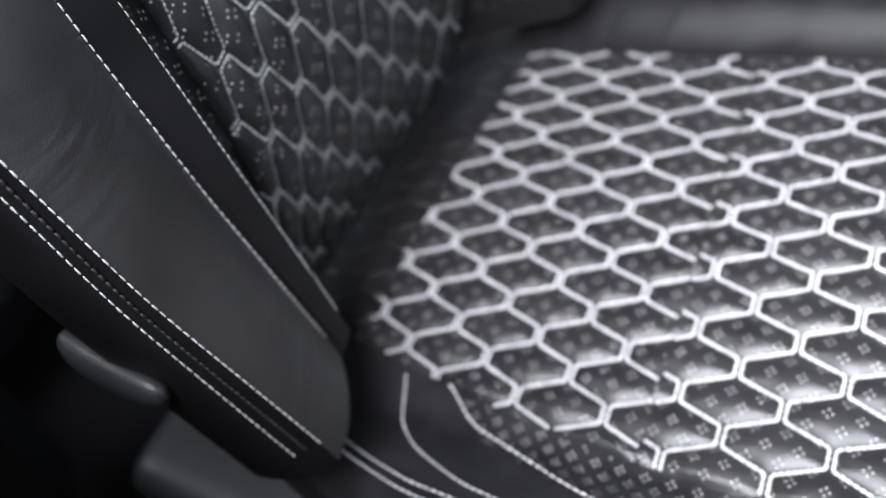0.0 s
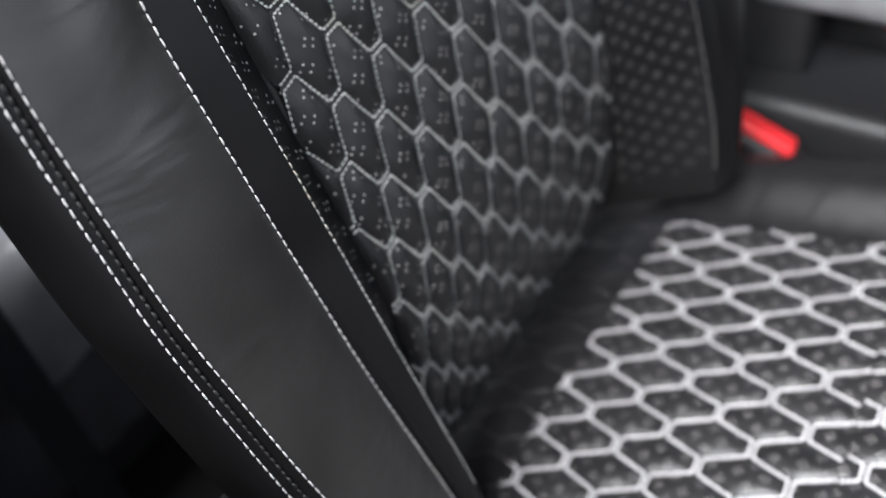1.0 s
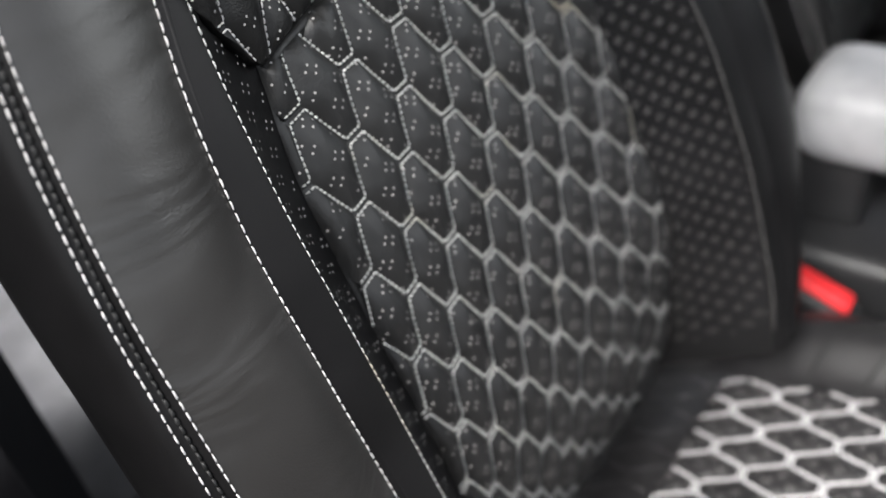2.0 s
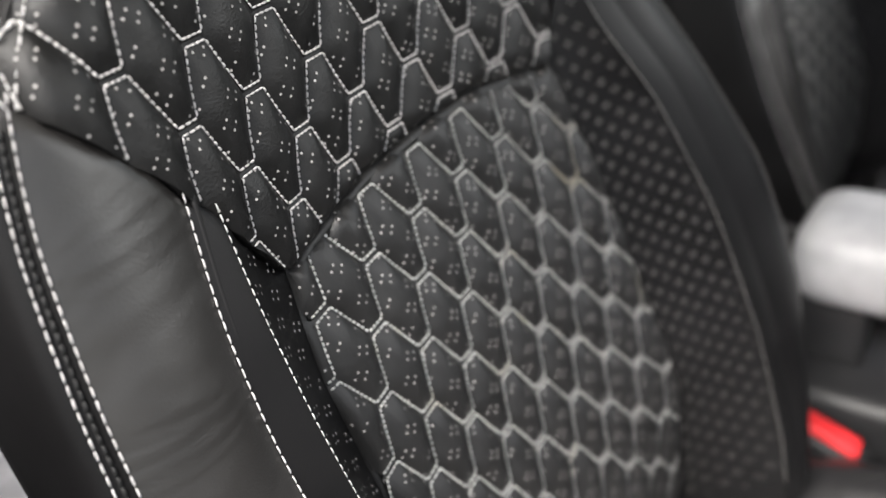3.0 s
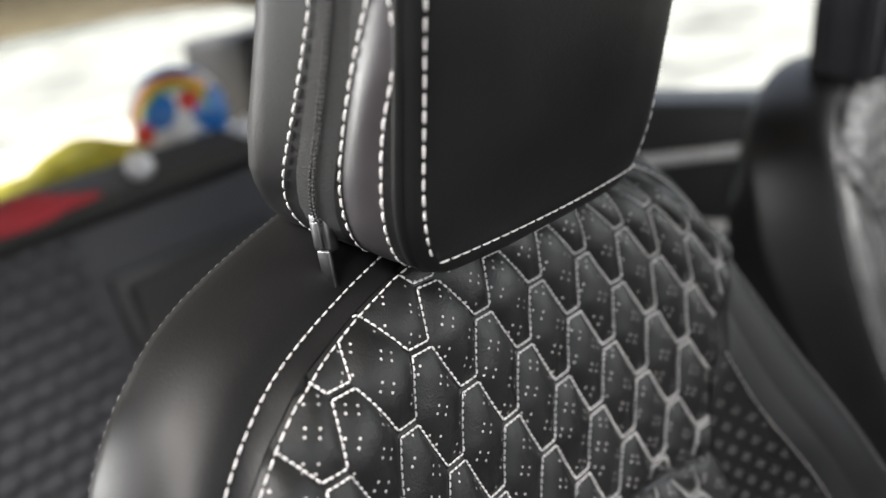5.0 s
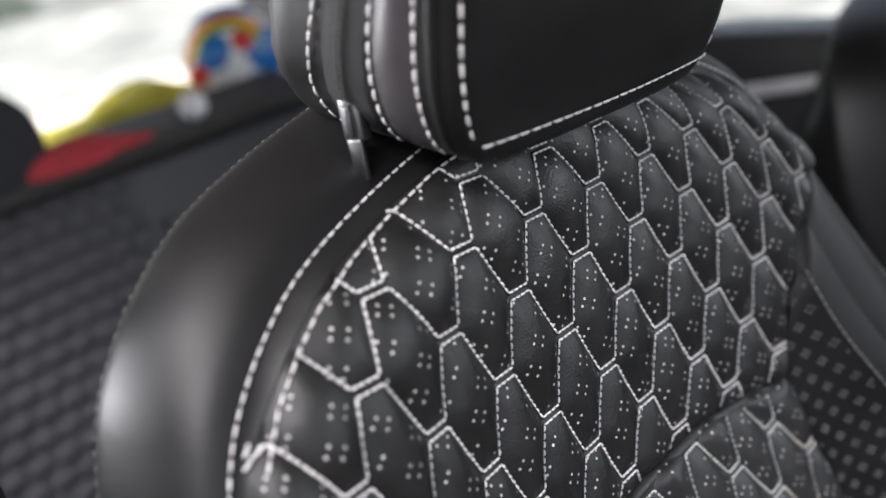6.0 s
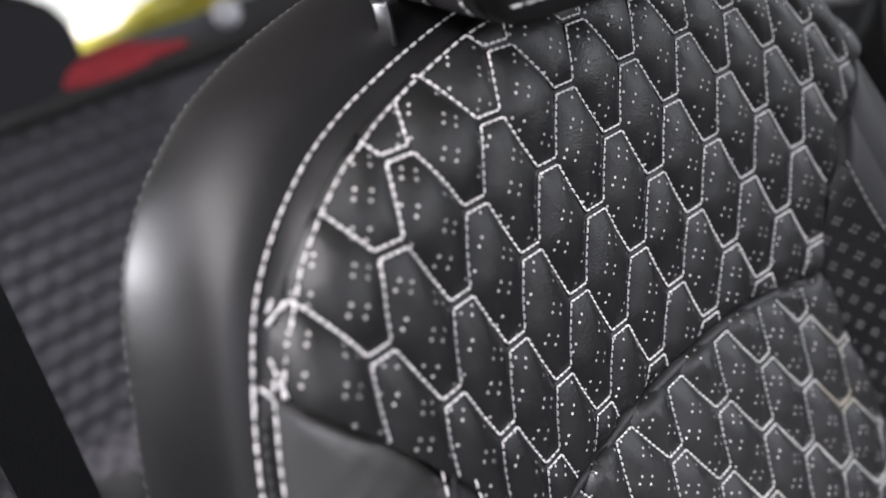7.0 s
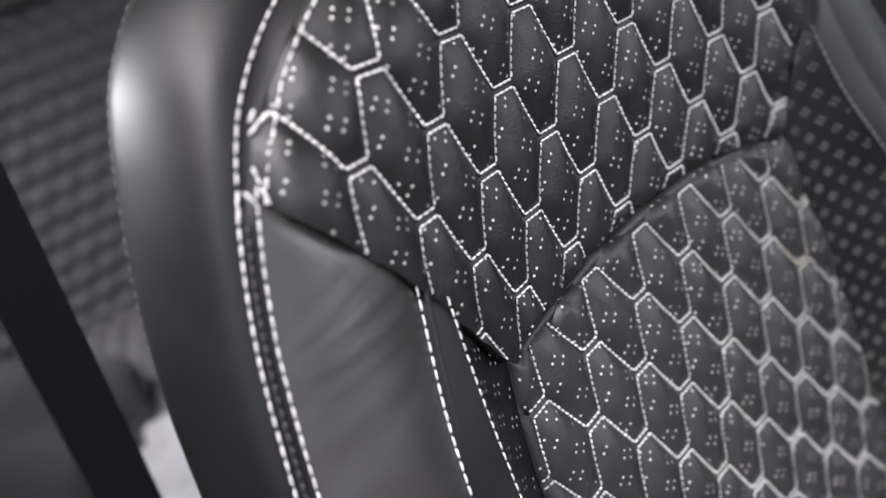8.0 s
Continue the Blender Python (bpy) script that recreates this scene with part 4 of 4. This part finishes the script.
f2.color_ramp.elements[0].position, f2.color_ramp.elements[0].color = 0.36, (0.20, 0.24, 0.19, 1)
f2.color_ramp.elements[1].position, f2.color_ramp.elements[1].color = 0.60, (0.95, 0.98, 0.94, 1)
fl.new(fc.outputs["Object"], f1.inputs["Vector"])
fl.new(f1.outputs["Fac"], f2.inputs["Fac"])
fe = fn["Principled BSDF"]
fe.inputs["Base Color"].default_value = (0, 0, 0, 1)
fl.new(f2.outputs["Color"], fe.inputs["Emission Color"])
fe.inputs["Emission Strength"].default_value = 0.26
tagged(box("backdrop", (-14, 24, -0.4), (26, 24.2, 9), far, bevel=0), "glowing backdrop of hazy trees far behind the car", "backdrop", kind="structure")

# things on the shelf
ball = thing("ball", "blue and white ball with a rainbow and red spots", "ball", (0.59, 1.26, 0.764))


def ball_patch(name, mat, keep, r):
    bm = bmesh.new()
    bmesh.ops.create_uvsphere(bm, u_segments=72, v_segments=48, radius=r)
    if keep:
        bmesh.ops.delete(bm, geom=[f for f in bm.faces if not keep(f.calc_center_median().normalized())], context="FACES")
    part(name, bm, mat, ball)


ball_patch("ball_skin", BALL_WHITE, None, 0.084)
RIGHTWARD, UPWARD, TOWARD = Vector((0.83, -0.56, 0.0)), Vector((0.08, 0.12, 0.99)), Vector((-0.55, -0.82, 0.15))


def on_ball(p, q, r):
    """Whether a direction lies within r of a spot, across and up the printed face of the ball."""
    return lambda n: n.dot(TOWARD) > -0.2 and math.hypot(n.dot(RIGHTWARD) - p, n.dot(UPWARD) - q) < r


def arc(r0, r1):
    return lambda n: n.dot(TOWARD) > -0.3 and r0 < math.hypot(n.dot(RIGHTWARD) + 0.02, n.dot(UPWARD) + 0.12) < r1 and n.dot(UPWARD) > 0.02 and n.dot(RIGHTWARD) < 0.62


ball_patch("blue_patch", BALL_BLUE, lambda n: n.dot(UPWARD) > 0.74 or on_ball(-0.38, 0.16, 0.38)(n) or on_ball(0.70, 0.0, 0.44)(n) or on_ball(0.35, -0.62, 0.22)(n), 0.0846)
ball_patch("rainbow_stripe", BALL_GREEN, arc(0.62, 0.70), 0.0849)
ball_patch("rainbow_stripe", BALL_YELLOW, arc(0.70, 0.79), 0.0850)
ball_patch("rainbow_stripe", BALL_ORANGE, arc(0.79, 0.90), 0.0851)
ball_patch("red_patch", BALL_RED, on_ball(0.26, 0.24, 0.20), 0.0852)
ball_patch("red_patch", BALL_RED, on_ball(-0.72, -0.24, 0.20), 0.0852)


def heap(name, label, category, place, size, mat, seed):
    bm = bmesh.new()
    bmesh.ops.create_icosphere(bm, subdivisions=4, radius=1)
    for v in bm.verts:
        n = noise.noise(v.co * 1.6 + Vector((seed, 0, 0))) * 0.35 + noise.noise(v.co * 4 + Vector((0, seed, 0))) * 0.12
        v.co = Vector((v.co.x * size[0], v.co.y * size[1], max(0.0, v.co.z) * size[2])) * (1 + n)
        v.co.z = max(v.co.z, 0.0)
    ob = part(name, bm, mat)
    ob.location = place
    return tagged(ob, label, category)


heap("yellow_cloth", "crumpled yellow-green cloth on the parcel shelf", "cloth", (0.40, 1.30, 0.680), (0.16, 0.10, 0.075), YELLOW, 3.0)
heap("red_cloth", "folded dark red cloth on the rear seat top edge", "cloth", (0.18, 1.09, 0.719), (0.12, 0.035, 0.030), RED_CLOTH, 8.0)
heap("white_bag", "small white bag behind the ball", "bag", (0.69, 1.24, 0.680), (0.05, 0.05, 0.05), BALL_WHITE, 5.0)
bm = bmesh.new()
bmesh.ops.create_uvsphere(bm, u_segments=24, v_segments=16, radius=0.021)
small = part("small_ball", bm, BALL_WHITE)
small.location = (0.39, 1.09, 0.742)
tagged(small, "small shiny white ball on the shelf edge", "ball")

# between the seats
console = thing("centre_console", "black plastic centre console between the front seats", "console")
box("console_body", (0.33, -0.6, -0.10), (0.46, 0.5, 0.30), PLASTIC, console, bevel=0.02, segments=4)
box("console_tray", (0.34, -0.42, 0.297), (0.45, -0.14, 0.315), PLASTIC, console, bevel=0.008)
arm = thing("armrest", "white rounded plastic armrest on a black post", "armrest", (0.41, 0.1, 0.30))
box("armrest_pad", (-0.047, -0.37, 0.062), (0.068, -0.085, 0.147), WHITE, arm, bevel=0.042, segments=7)
box("hinge_post", (-0.03, -0.16, -0.005), (0.03, -0.09, 0.10), PLASTIC, arm, "black plastic hinge post", 0.012, 3)


def make_buckle(place, turn):
    b = thing("seat_belt_buckle", "black seat belt buckle with a red release button", "buckle", place, "seat belt buckles")
    b.rotation_euler = (radians(24), 0, turn)
    box("buckle_body", (-0.016, -0.045, -0.06), (0.016, 0.045, -0.004), PLASTIC, b, bevel=0.008, segments=3)
    box("release_button", (-0.011, -0.030, -0.006), (0.011, 0.026, 0.004), RED, b, "red release button", 0.005, 3)
    box("stalk", (-0.006, -0.02, -0.36), (0.006, 0.02, -0.05), WEBBING, b, bevel=0.003)
    return b


make_buckle((0.290, -0.055, 0.298), radians(4))
make_buckle((0.47, -0.09, 0.33), radians(-8))

# webbing strap behind the seat, and the sheet in the rear footwell
rings = []
for z in np.linspace(-0.05, 1.25, 30):
    c = Vector((-0.228 + 0.004 * math.sin(4 * z), 0.312, z))
    e = Vector((0.80, 0.6, 0)).normalized() * 0.024
    n = Vector((0.6, -0.8, 0)) * 0.0008
    rings.append([c - e - n, c + e - n, c + e + n, c - e + n])
tagged(loft("seat_belt", rings, WEBBING, closed=True, caps=True, smooth=False), "dark seat belt webbing hanging behind the seat", "seat belt")
rings = []
for v in np.linspace(0, 1, 40):
    ring = []
    for x in np.linspace(-0.19, 0.2, 60):
        w = noise.noise(Vector((x * 9, v * 6, 0.3))) * 0.02 + noise.noise(Vector((x * 25, v * 14, 1.3))) * 0.008
        g = min(1.0, max(0.0, (v - 0.10) / 0.10)) * math.pi / 2
        y = 0.432 + 0.03 * (1 - math.cos(g)) + 0.26 * max(0.0, v - 0.20) / 0.80
        z = 0.305 - 0.10 * max(0.0, 0.10 - v) / 0.10 - 0.03 * (1 - math.sin(g))
        ring.append(Vector((x, y - abs(w) * 0.6 * math.cos(g), z + abs(w) * math.sin(g) + 0.004)))
    rings.append(ring)
tagged(loft("plastic_sheet", rings, SHEET), "crumpled pale plastic sheet draped over the rear cushion edge", "sheet")
heap("dark_bag", "crumpled dark bag lying on the rear cushion", "bag", (-0.21, 0.80, 0.303), (0.17, 0.13, 0.10), CARPET, 11.0)
